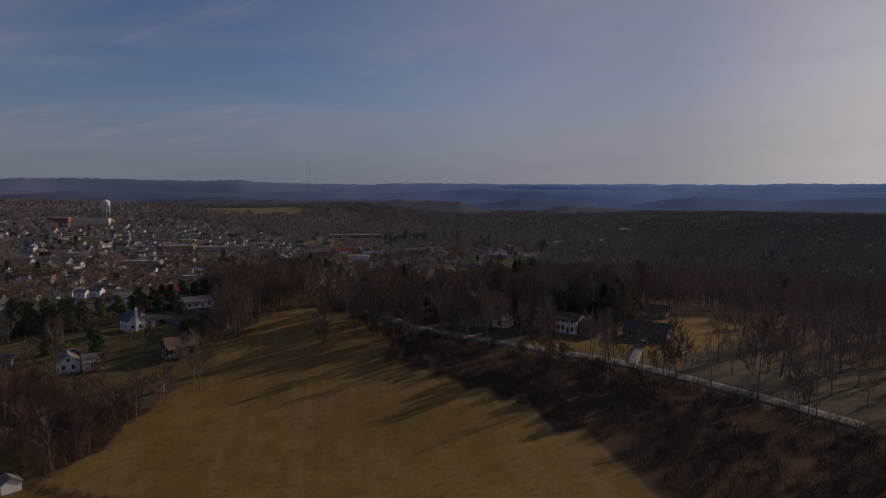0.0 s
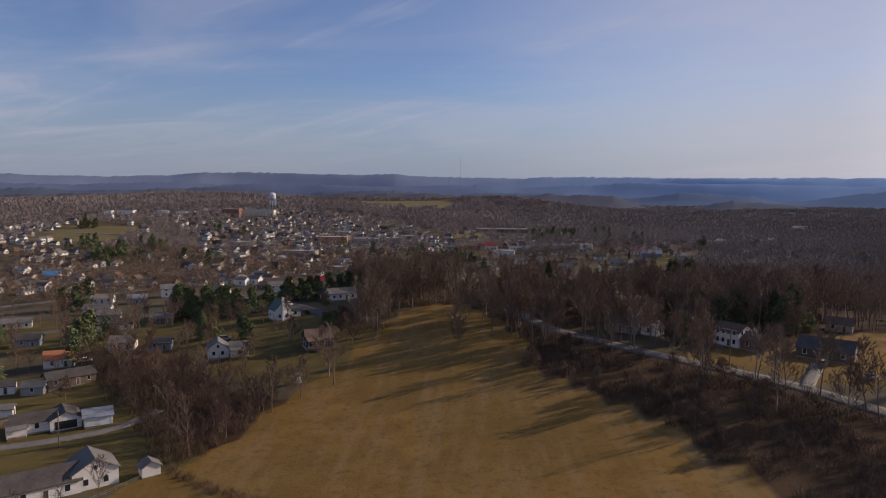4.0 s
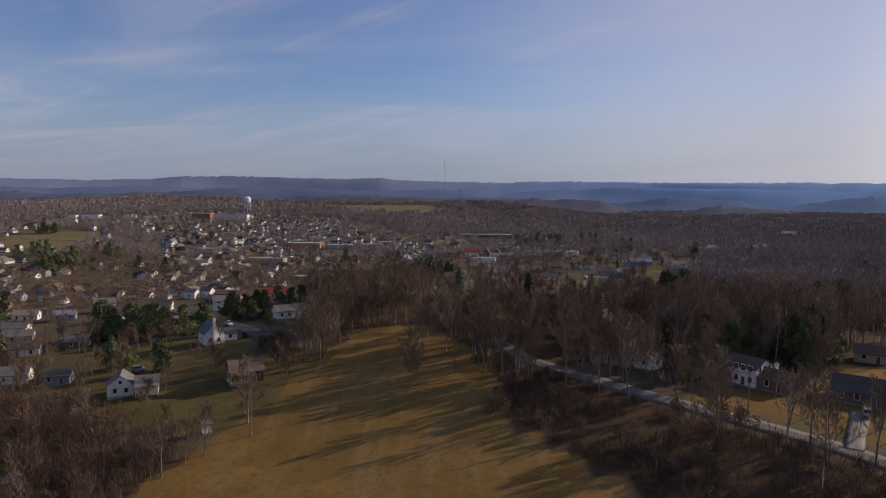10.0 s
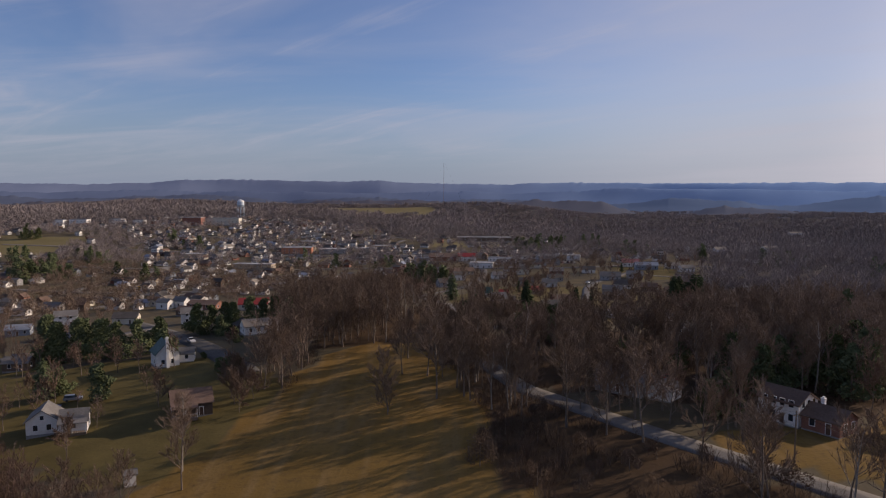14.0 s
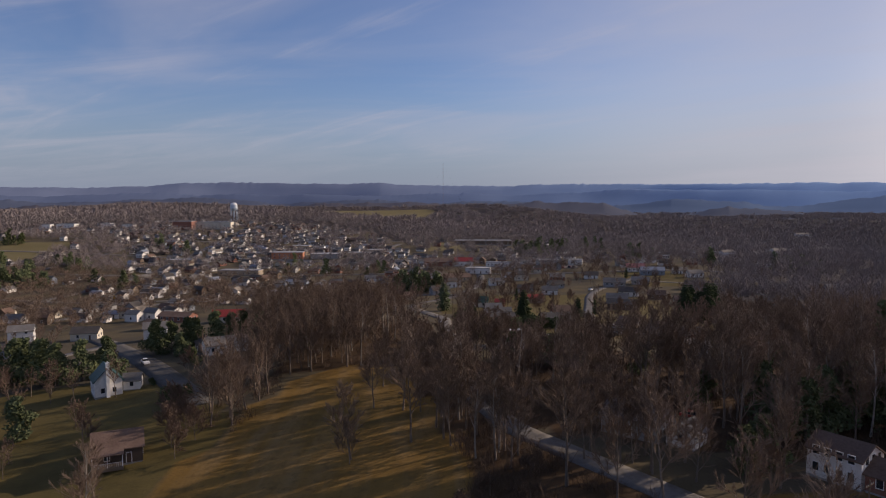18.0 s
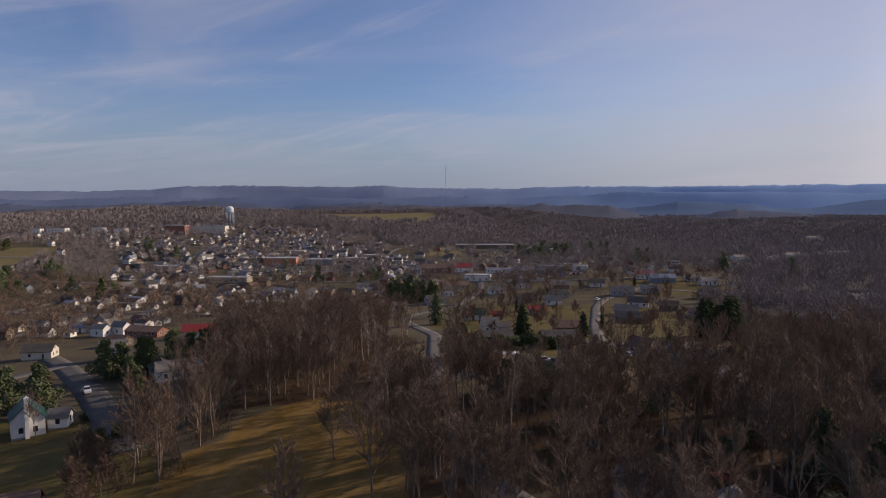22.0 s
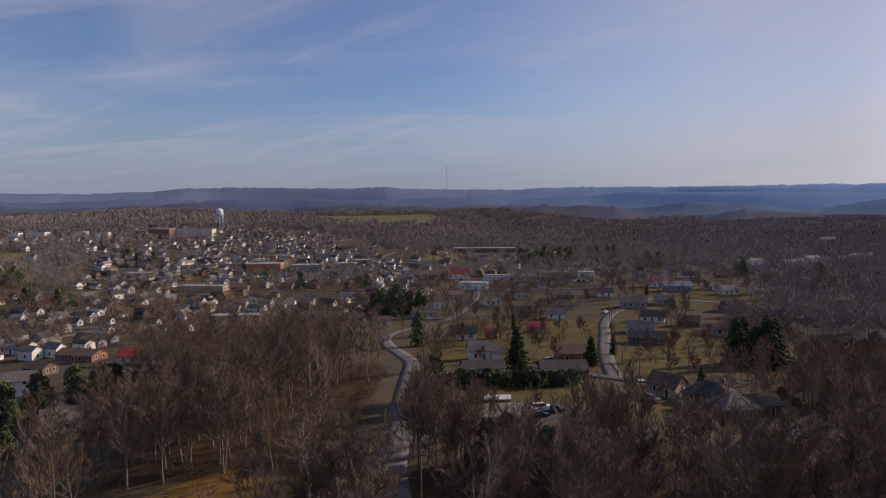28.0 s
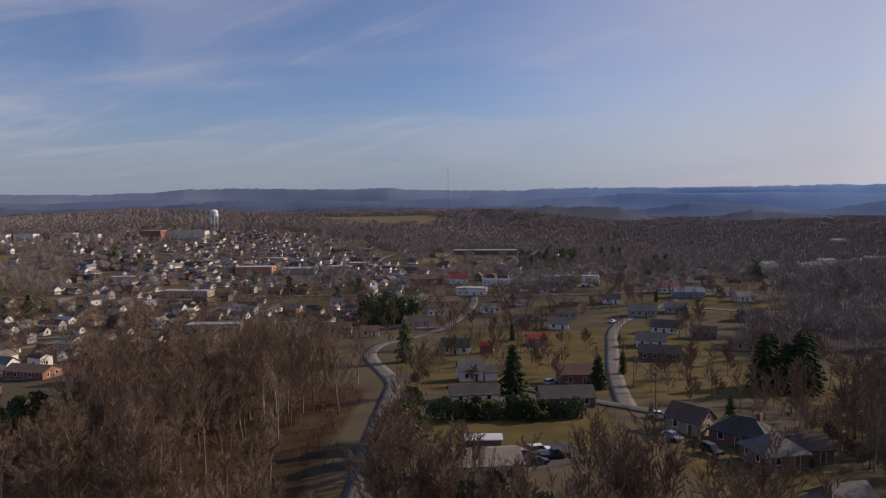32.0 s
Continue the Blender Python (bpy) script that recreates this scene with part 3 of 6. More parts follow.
# haze is painted into the ridge colours: bluer and paler the farther off
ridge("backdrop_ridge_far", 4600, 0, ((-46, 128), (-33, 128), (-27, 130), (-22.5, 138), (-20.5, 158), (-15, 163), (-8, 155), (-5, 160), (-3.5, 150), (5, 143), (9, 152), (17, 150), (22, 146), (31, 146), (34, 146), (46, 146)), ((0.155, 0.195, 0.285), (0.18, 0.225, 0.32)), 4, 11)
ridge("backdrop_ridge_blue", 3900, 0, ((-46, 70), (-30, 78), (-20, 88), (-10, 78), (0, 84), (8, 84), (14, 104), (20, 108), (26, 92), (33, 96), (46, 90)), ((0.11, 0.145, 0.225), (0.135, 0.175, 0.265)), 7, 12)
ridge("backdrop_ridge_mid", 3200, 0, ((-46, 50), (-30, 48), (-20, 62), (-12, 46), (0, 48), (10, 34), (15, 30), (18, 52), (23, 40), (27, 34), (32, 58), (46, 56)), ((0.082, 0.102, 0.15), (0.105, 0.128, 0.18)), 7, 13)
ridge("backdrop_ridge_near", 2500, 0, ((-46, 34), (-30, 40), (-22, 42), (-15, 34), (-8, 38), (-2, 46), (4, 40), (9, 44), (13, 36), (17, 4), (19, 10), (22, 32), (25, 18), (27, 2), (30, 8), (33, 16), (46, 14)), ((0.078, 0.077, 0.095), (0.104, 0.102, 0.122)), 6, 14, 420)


# ---- plants ----
def tri_tube(v, f, pts, radii, sides):
    n = len(v)
    for i, p in enumerate(pts):
        way = (pts[min(i + 1, len(pts) - 1)] - pts[max(i - 1, 0)]).normalized()
        a = way.orthogonal().normalized()
        b = way.cross(a)
        for k in range(sides):
            v.append(p + radii[i] * (a * cos(2 * pi * k / sides) + b * sin(2 * pi * k / sides)))
    for i in range(len(pts) - 1):
        for k in range(sides):
            a0, b0 = n + i * sides + k, n + i * sides + (k + 1) % sides
            f += [(a0, b0, b0 + sides), (a0, b0 + sides, a0 + sides)]


def aside(rng, way, angle):
    """The way turned by that angle in radians, to a random side."""
    a = way.orthogonal().normalized()
    a.rotate(Matrix.Rotation(rng.uniform(0, 2 * pi), 3, way))
    return (way * cos(angle) + a * sin(angle)).normalized()


def bare_tree_form(seed, h, bole, spread, limbs, boughs, twigs, thin=1.0, sides=(6, 4, 3)):
    """A leafless tree: (corners, triangles) of its trunk with limbs, and of its crown of boughs and twigs."""
    rng = random.Random(seed)
    wv, wf, cv, cf = [], [], [], []
    r0 = h * (0.0125 if thin < 3 else 0.007)
    lean = Vector((rng.uniform(-0.05, 0.05), rng.uniform(-0.05, 0.05), 1))
    spine = [Vector((0, 0, -0.4))]
    n = 7 if sides[0] > 4 else 3
    for i in range(n):
        lean = (lean + Vector((rng.uniform(-0.09, 0.09), rng.uniform(-0.09, 0.09), 0))).normalized()
        spine.append(spine[-1] + lean * (h * 0.9 / n))
    rad = [r0 * 1.25] + [r0 * (1 - 0.86 * i / n) for i in range(1, n + 1)]
    tri_tube(wv, wf, spine, rad, sides[0])

    def sliver(p, way, length, wide):
        s = way.orthogonal().normalized()
        s.rotate(Matrix.Rotation(rng.uniform(0, 2 * pi), 3, way))
        k = len(cv)
        cv.extend((p - s * wide, p + s * wide, p + way * length))
        cf.append((k, k + 1, k + 2))

    def twig_fan(p, way, length, count):
        for _ in range(count):
            d = aside(rng, way, rng.uniform(0.15, 0.95) if thin < 3 else rng.uniform(0.3, 1.6))
            d.z += 0.18
            d.normalize()
            at = p - way * length * rng.uniform(0, 0.8)
            sliver(at, d, length * rng.uniform(0.5, 1.15), rng.uniform(0.011, 0.03) * thin)

    for i in range(limbs):
        t = bole + (1 - bole) * (i + rng.random()) / limbs
        k = min(n - 1, int(t * n))
        p = spine[k].lerp(spine[k + 1], t * n - k)
        size = h * spread * (1.05 - 0.62 * (t - bole) / (1 - bole)) * rng.uniform(0.75, 1.2)
        way = aside(rng, Vector((0, 0, 1)), rng.uniform(0.55, 1.0) * (1.12 - 0.4 * t))
        limb, q = [p], p
        for _ in range(3):
            way = (way + Vector((rng.uniform(-0.2, 0.2), rng.uniform(-0.2, 0.2), rng.uniform(0.0, 0.28)))).normalized()
            q = q + way * size / 3
            limb.append(q)
        rr = r0 * 0.42 * (1.1 - 0.7 * t)
        if sides[1]:
            tri_tube(wv, wf, limb, [rr, rr * 0.7, rr * 0.45, rr * 0.2], sides[1])
        else:
            sliver(p, (limb[3] - p).normalized(), size, rr + 0.03 * thin)
        for j in range(boughs):
            u = 0.25 + 0.75 * (j + rng.random()) / boughs
            m = min(2, int(u * 3))
            b0 = limb[m].lerp(limb[m + 1], u * 3 - m)
            bw = aside(rng, (limb[m + 1] - limb[m]).normalized(), rng.uniform(0.4, 1.0))
            bw.z += 0.22
            bw.normalize()
            bl = size * rng.uniform(0.28, 0.5)
            mid = b0 + bw * bl * 0.5
            bw2 = (bw + Vector((rng.uniform(-0.25, 0.25), rng.uniform(-0.25, 0.25), rng.uniform(0, 0.3)))).normalized()
            end = mid + bw2 * bl * 0.5
            if sides[2]:
                tri_tube(cv, cf, [b0, end], [rr * 0.34 + 0.014, 0.01], sides[2])
            else:
                sliver(b0, (end - b0).normalized(), bl, (rr * 0.3 + 0.03) * min(3.0, thin))
            twig_fan(end, bw2, bl * 0.55, twigs)
            twig_fan(mid, bw, bl * 0.5, twigs // 2)
    return (wv, wf), (cv, cf)


def conifer_form(seed, h, r, whorls, each, clumps, skirt=0.08, ragged=0.3, round_top=False):
    """An evergreen: trunk, and whorls of drooping branches set with needle clumps."""
    rng = random.Random(seed)
    wv, wf, cv, cf = [], [], [], []
    tri_tube(wv, wf, [Vector((0, 0, -0.4)), Vector((0, 0, h * 0.5)), Vector((0, 0, h * 0.97))], [h * 0.018, h * 0.011, 0.02], 5)
    for i in range(whorls):
        t = skirt + (1 - skirt) * (i + 0.4 * rng.random()) / whorls
        reach = r * min(1.0, 0.35 + 6 * (t - skirt + 0.02)) * (1 - t) ** 0.6 * rng.uniform(1 - ragged, 1 + ragged * 0.5) + 0.15
        if round_top:
            reach = r * max(0.12, 1 - ((t - 0.38) / 0.64) ** 2) ** 0.8 * rng.uniform(1 - ragged, 1.1)
        for k in range(each):
            a = 2 * pi * (k + rng.random() * 0.8) / each + i * 1.7
            size = reach * rng.uniform(0.7, 1.15)
            way = Vector((cos(a), sin(a), rng.uniform(-0.32, 0.05)))
            for c in range(clumps):
                u = (c + 0.6 * rng.random() + 0.35) / clumps
                p = Vector((0, 0, h * t)) + way * size * u + Vector((0, 0, -0.12 * size * u * u))
                wide = (0.14 + 0.24 * reach / max(1, clumps) * 2) * rng.uniform(0.7, 1.4)
                side = Vector((-sin(a), cos(a), rng.uniform(-0.3, 0.3)))
                up = Vector((rng.uniform(-0.3, 0.3), rng.uniform(-0.3, 0.3), 1))
                n = len(cv)
                cv.extend((p - side * wide, p + way * wide * 1.5, p + side * wide, p + up * wide * rng.uniform(0.5, 1.0), p - up * wide * 0.45))
                cf.extend(((n, n + 1, n + 3), (n + 1, n + 2, n + 3), (n, n + 2, n + 4), (n + 1, n, n + 4)))
    return (wv, wf), (cv, cf)


def bush_form(seed, w, h, count, size, upright=0.2, lobe_count=6, tall=False):
    """A dense shrub of small leaf clumps with an uneven outline."""
    rng = random.Random(seed)
    wv, wf, cv, cf = [], [], [], []
    tri_tube(wv, wf, [Vector((0, 0, -0.3)), Vector((0.05, 0, h * 0.7))], [0.02 * h, 0.006 * h], 5)
    lobes = [(rng.uniform(-0.35, 0.35) * w, rng.uniform(-0.35, 0.35) * w, rng.uniform(0.3, 0.7) * h, rng.uniform(0.3, 0.55)) for _ in range(lobe_count)]
    if tall:
        lobes = [(x * (1.15 - u), y * (1.15 - u), h * (0.12 + 0.8 * u), 0.5 - 0.22 * u) for (x, y, _, _), u in zip(lobes, [k / (lobe_count - 1) for k in range(lobe_count)])]
    for _ in range(count):
        x, y, z, s = rng.choice(lobes)
        d = Vector((rng.gauss(0, 1), rng.gauss(0, 1), rng.gauss(0, 1))).normalized() * rng.uniform(0.55, 1.05)
        p = Vector((x + d.x * w * s * 0.6, y + d.y * w * s * 0.6, max(0.03, z + d.z * h * s * (0.34 if tall else 0.75))))
        a = Vector((rng.gauss(0, 1), rng.gauss(0, 1), rng.gauss(0, 1) + upright)).normalized() * size * rng.uniform(0.6, 1.4)
        b = a.orthogonal().normalized() * size * rng.uniform(0.5, 1.0)
        n = len(cv)
        cv.extend((p - a, p + b, p + a, p - b * 0.8))
        cf.extend(((n, n + 1, n + 2), (n, n + 2, n + 3)))
    return (wv, wf), (cv, cf)


def brush_form(seed, w, h, stems):
    """A thicket clump: bare stems that fan out from the ground."""
    rng = random.Random(seed)
    cv, cf = [], []
    for _ in range(stems):
        p = Vector((rng.uniform(-0.4, 0.4) * w, rng.uniform(-0.4, 0.4) * w, -0.1))
        top = p + Vector((rng.gauss(0, 0.25) * w, rng.gauss(0, 0.25) * w, h * rng.uniform(0.45, 1.0)))
        way = top - p
        s = way.orthogonal().normalized() * rng.uniform(0.02, 0.05)
        s.rotate(Matrix.Rotation(rng.uniform(0, 6.3), 3, way.normalized()))
        n = len(cv)
        cv.extend((p - s, p + s, top))
        cf.append((n, n + 1, n + 2))
        for _ in range(2):
            q = p + way * rng.uniform(0.3, 0.9)
            e = q + aside(rng, way.normalized(), rng.uniform(0.3, 0.9)) * h * rng.uniform(0.2, 0.45)
            n = len(cv)
            cv.extend((q - s * 0.7, q + s * 0.7, e))
            cf.append((n, n + 1, n + 2))
    return ([Vector((0, 0, 0))] * 3, [(0, 1, 2)]), (cv, cf)


def haze_form(seed, h, w, count, size, slim=0.075):
    """A leafless tree far off: a trunk, and a loose crown of slim shoots that point up and outward."""
    rng = random.Random(seed)
    wv, wf, cv, cf = [], [], [], []
    tri_tube(wv, wf, [Vector((0, 0, -0.4)), Vector((0, 0, h * 0.62))], [h * 0.012, h * 0.005], 3)
    lobes = [(rng.uniform(-0.24, 0.24) * w, rng.uniform(-0.24, 0.24) * w, h * rng.uniform(0.42, 0.74), rng.uniform(0.26, 0.40)) for _ in range(6)]
    for _ in range(count):
        x, y, z, r = rng.choice(lobes)
        d = Vector((rng.gauss(0, 1), rng.gauss(0, 1), rng.gauss(0, 1))).normalized()
        p = Vector((x, y, z)) + Vector((d.x * w * r, d.y * w * r, d.z * h * r * 0.72)) * rng.random() ** 0.5
        way = (Vector((d.x, d.y, 0.5 * d.z)) * 0.7 + Vector((rng.gauss(0, 0.35), rng.gauss(0, 0.35), 0.75))).normalized()
        side = aside(rng, way, pi / 2) * size * slim * rng.uniform(0.7, 1.4)
        n = len(cv)
        cv.extend((p - side, p + side, p + way * size * rng.uniform(0.6, 1.4)))
        cf.append((n, n + 1, n + 2))
    return (wv, wf), (cv, cf)


def as_mesh(name, form, mat):
    return mesh_from(name, [tuple(p) for p in form[0]], form[1], [MAT[mat]])


def tree_kind(name, label, category, form, wood, leaf, group=""):
    """The first tree of a kind, to be copied: trunk and crown under one thing."""
    return dict(name=name, label=label, category=category, group=group, trunk=as_mesh("trunk", form[0], wood), crown=as_mesh("crown", form[1], leaf), crown_name="crown")


def plant(kind, x, y, scale=1.0, turn=0.0, tall=1.0, sink=0.0):
    ob = thing(kind["name"], kind["label"], kind["category"], Matrix.LocRotScale((x, y, gz(x, y) - sink), Euler((0, 0, turn)), (scale, scale, scale * tall)), kind["group"])
    part("trunk", kind["trunk"], ob)
    part(kind["crown_name"], kind["crown"], ob)
    return ob


def scatter(name, forms, places, mats, label, category):
    """Many plants too far or too many to count, joined into one object; places: x, y, scale, turn, tall."""
    packs = []
    for (wv, wf), (cv, cf) in forms:
        v = np.array([tuple(p) for p in wv] + [tuple(p) for p in cv])
        f = np.concatenate([np.array(wf), np.array(cf) + len(wv)])
        packs.append((v, f, np.concatenate([np.zeros(len(wf)), np.ones(len(cf))])))
    vs, fs, ms, n = [], [], [], 0
    zs = ground_z([p[0] for p in places], [p[1] for p in places])
    for i, ((x, y, s, turn, tall), z) in enumerate(zip(places, zs)):
        v, f, m = packs[i % len(packs)]
        c, d = cos(turn) * s, sin(turn) * s
        vs.append(np.stack([x + v[:, 0] * c - v[:, 1] * d, y + v[:, 0] * d + v[:, 1] * c, z + v[:, 2] * s * tall], -1))
        fs.append(f + n)
        ms.append(m)
        n += len(v)
    me = mesh_from(name, np.concatenate(vs), np.concatenate(fs), [MAT[m] for m in mats], np.concatenate(ms))
    return tagged(new(name, me), label, category, kind="stuff")


BARE = [tree_kind("bare_tree", "tall leafless tree with a grey-brown trunk and fine twigs", "tree", bare_tree_form(s, h, b, sp, l, bo, tw, 1.25), "bark", "twigs", "bare trees")
        for s, h, b, sp, l, bo, tw in ((1, 20, 0.24, 0.36, 17, 9, 26), (2, 22, 0.28, 0.32, 17, 9, 26), (3, 18, 0.20, 0.40, 16, 9, 25), (4, 20, 0.30, 0.33, 17, 9, 25), (5, 16, 0.16, 0.44, 15, 9, 26))]
PALE = [tree_kind("pale_bare_tree", "leafless tree with a pale grey trunk and bright limbs", "tree", bare_tree_form(s, h, b, sp, l, bo, tw), "pale_bark", "twigs", "bare trees")
        for s, h, b, sp, l, bo, tw in ((11, 21, 0.40, 0.28, 13, 7, 11), (12, 18, 0.33, 0.33, 12, 7, 11))]
SMALL = [tree_kind("small_bare_tree", "small leafless yard tree with a rounded twiggy crown", "tree", bare_tree_form(s, h, b, sp, l + 4, bo + 1, tw + 18, 1.3), "bark", "red_twigs", "yard trees")
         for s, h, b, sp, l, bo, tw in ((21, 8, 0.18, 0.46, 12, 7, 14), (22, 10, 0.2, 0.40, 12, 7, 13))]
OAK = tree_kind("spreading_oak", "broad leafless oak with heavy spreading limbs", "tree", bare_tree_form(31, 15, 0.2, 0.52, 13, 10, 16, 1.5), "bark", "twigs")
PINE = [tree_kind("pine_tree", "tall dark green pine with drooping branches", "tree", conifer_form(s, h, r, w, 9, 5, sk, rg, True), "bark", "needles", "evergreens")
        for s, h, r, w, sk, rg in ((41, 17, 4.3, 24, 0.05, 0.35), (42, 20, 5.2, 22, 0.14, 0.55), (43, 13, 4.2, 18, 0.05, 0.4))]
PINE[1:] = [tree_kind("pine_tree", "bushy dark green pine with an uneven outline", "tree", bush_form(s, w, h, n, 0.42, 0.1, 12, True), "bark", "needles", "evergreens")
            for s, w, h, n in ((46, 11.5, 15, 2300), (47, 9.5, 11, 1700))]
SPRUCE = tree_kind("spruce_tree", "dense cone-shaped green spruce", "tree", conifer_form(44, 9, 2.6, 20, 10, 4, 0.03, 0.15), "bark", "cedar", "evergreens")
CEDAR = tree_kind("cedar_tree", "narrow dull green cedar", "tree", conifer_form(45, 10, 1.9, 18, 8, 3, 0.04, 0.35), "bark", "cedar", "evergreens")
HEDGE = tree_kind("evergreen_shrub", "large rounded dark green shrub", "shrub", bush_form(51, 4.2, 3.6, 900, 0.28), "bark", "needles", "shrubs")
THICKET = tree_kind("thicket_shrub", "dense leafless red-brown shrub", "shrub", bush_form(52, 5, 5.5, 1700, 0.115, 1.5), "bark", "brush", "shrubs")

MID_FORMS = [bare_tree_form(s, h, b, sp, 10, 6, 9, 1.7, (3, 0, 0)) for s, h, b, sp in ((61, 19, 0.2, 0.36), (62, 20, 0.24, 0.34), (63, 17, 0.15, 0.41), (64, 18, 0.2, 0.38))]
FAR_FORMS = [haze_form(s, h, w, 190, 2.3, 0.06) for s, h, w in ((71, 16, 11), (72, 18, 11.5), (73, 14, 11))]
DIST_FAR_FORMS = [haze_form(s, h, w, 36, 5.2, 0.17) for s, h, w in ((84, 13, 21), (85, 14, 20), (86, 12, 19))]
DIST_FORMS = [haze_form(s, h, w, 62, 3.4, 0.13) for s, h, w in ((81, 13, 17), (82, 14, 16), (83, 12, 15))]
FAR_PINES = [bush_form(s, w, h, n, 0.75, 0.1, 10, True) for s, w, h, n in ((91, 9.5, 14, 330), (92, 11, 16, 380), (93, 8.5, 11, 280))]
TOWN_FORMS = [haze_form(s, h, w, 150, 2.2, 0.06) for s, h, w in ((74, 14, 10.5), (75, 15, 10), (76, 12, 10))]
TOWN_FAR_FORMS = [haze_form(s, h, w, 80, 2.8, 0.09) for s, h, w in ((77, 14, 10.5), (78, 15, 10), (79, 12, 10))]
YARD_FORMS = [bare_tree_form(s, h, b, sp, 11, 6, 18, 1.8, (4, 0, 0)) for s, h, b, sp in ((65, 17, 0.2, 0.42), (66, 18, 0.24, 0.38), (67, 15, 0.18, 0.44))]
BRUSH_FORMS = [brush_form(s, w, h, n) for s, w, h, n in ((101, 3.0, 3.2, 26), (102, 2.4, 2.2, 24), (103, 3.4, 4.4, 26))]

KEEP_OFF = []  # x, y, reach of houses


def free(x, y, gap=0.0):
    """Which of the points x, y lie off all roads and houses."""
    x, y = np.asarray(x, float), np.asarray(y, float)
    ok = np.ones(len(x), bool)
    spots = [(a, b, r + gap) for a, b, r in KEEP_OFF]
    spots += [(a, b, max(r + gap, 3.2)) for a, b, r in ROAD_SPOTS]
    order = np.argsort(y)
    ys = y[order]
    for a, b, r in spots:
        if r > 0:
            some = order[np.searchsorted(ys, b - r):np.searchsorted(ys, b + r)]
            ok[some] &= (x[some] - a) ** 2 + (y[some] - b) ** 2 > r * r
    return ok


ROAD_SPOTS = np.array([(p.x, p.y, width / 2 + 1.2) for line, width in ROAD_LINES for p in line])


def clear_of(x, y, gap=0.0):
    if any(abs(x - a) < r + gap and hypot(x - a, y - b) < r + gap for a, b, r in KEEP_OFF):
        return False
    return bool(np.all((ROAD_SPOTS[:, 0] - x) ** 2 + (ROAD_SPOTS[:, 1] - y) ** 2 > np.maximum(ROAD_SPOTS[:, 2] + gap, 3.2) ** 2))


def fill(poly, spacing, seed, gap=0.0, holes=()):
    """Uneven points over the outline, about spacing apart, off roads and houses."""
    rng = random.Random(seed)
    xs, ys = [p[0] for p in poly], [p[1] for p in poly]
    pts = []
    y = min(ys)
    while y < max(ys):
        x = min(xs)
        while x < max(xs):
            pts.append((x + rng.uniform(-0.8, 0.8) * spacing, y + rng.uniform(-0.8, 0.8) * spacing))
            x += spacing
        y += spacing
    ok = inside(poly, [p[0] for p in pts], [p[1] for p in pts])
    for hole in holes:
        ok &= ~inside(hole, [p[0] for p in pts], [p[1] for p in pts])
    pts = [p for p, good in zip(pts, ok) if good]
    return [p for p, good in zip(pts, free([p[0] for p in pts], [p[1] for p in pts], gap)) if good] if pts else []


# ---- buildings ----
WALL_WORDS = {"white_siding": "white-sided", "cream_siding": "cream-sided", "grey_siding": "grey-sided", "blue_siding": "blue-grey-sided", "tan_siding": "tan-sided", "brown_siding": "brown-sided", "red_brick": "red-brick", "orange_brick": "orange-brick", "white_metal": "white metal"}
ROOF_WORDS = {"grey_shingle": "grey shingle", "dark_shingle": "dark shingle", "brown_shingle": "brown shingle", "tan_shingle": "tan shingle", "red_metal": "red metal", "orange_metal": "rust-orange", "green_metal": "green metal", "blue_metal": "bright blue", "slate_metal": "blue-grey metal", "white_metal": "white metal", "flat_roof": "flat pale"}
CACHE = {}


def cached(key, make):
    if key not in CACHE:
        CACHE[key] = make()
    return CACHE[key]


def wall_shape(w, d, h, rise, hip):
    s = Shape()
    x, y = w / 2, d / 2
    if rise and not hip:
        prof = [(-y, -0.02), (y, -0.02), (y, h), (0, h + rise), (-y, h)]
        s.solid([(-x, a, b) for a, b in prof], [(x, a, b) for a, b in prof])
    else:
        s.box(-x, -y, -0.02, x, y, h)
    return s


def roof_shape(w, d, h, rise, hip, over=0.4, thick=0.2):
    s = Shape()
    x, y = w / 2 + over, d / 2 + over
    if not rise:
        s.box(-w / 2 - 0.1, -d / 2 - 0.1, h, w / 2 + 0.1, d / 2 + 0.1, h + 0.25)
        s.box(-w / 2 - 0.1, -d / 2 - 0.1, h + 0.25, w / 2 + 0.1, -d / 2 + 0.15, h + 0.6)
        s.box(-w / 2 - 0.1, d / 2 - 0.15, h + 0.25, w / 2 + 0.1, d / 2 + 0.1, h + 0.6)
        return s
    slope = rise / (d / 2)
    low, top = h - over * slope, h + rise
    if hip:
        r = max(0.0, w / 2 - d / 2)
        e = [(-x, -y), (x, -y), (x, y), (-x, y)]
        n = len(s.v)
        s.v += [(a, b, low - 0.05) for a, b in e] + [(a, b, low + thick) for a, b in e] + [(-r, 0, top + thick), (r, 0, top + thick)]
        s.f += [(n + 3, n + 2, n + 1, n), (n, n + 1, n + 5, n + 4), (n + 1, n + 2, n + 6, n + 5), (n + 2, n + 3, n + 7, n + 6), (n + 3, n, n + 4, n + 7)]
        s.f += [(n + 4, n + 5, n + 9, n + 8), (n + 5, n + 6, n + 9), (n + 6, n + 7, n + 8, n + 9), (n + 7, n + 4, n + 8)]
        s.m += [0] * 9
        return s
    for sign in (-1, 1):
        prof = [(sign * y, low + 0.02), (sign * y, low + 0.02 + thick), (0, top + 0.02 + thick), (0, top + 0.02)]
        if sign > 0:
            prof.reverse()
        s.solid([(-x, a, b) for a, b in prof], [(x, a, b) for a, b in prof])
    return s


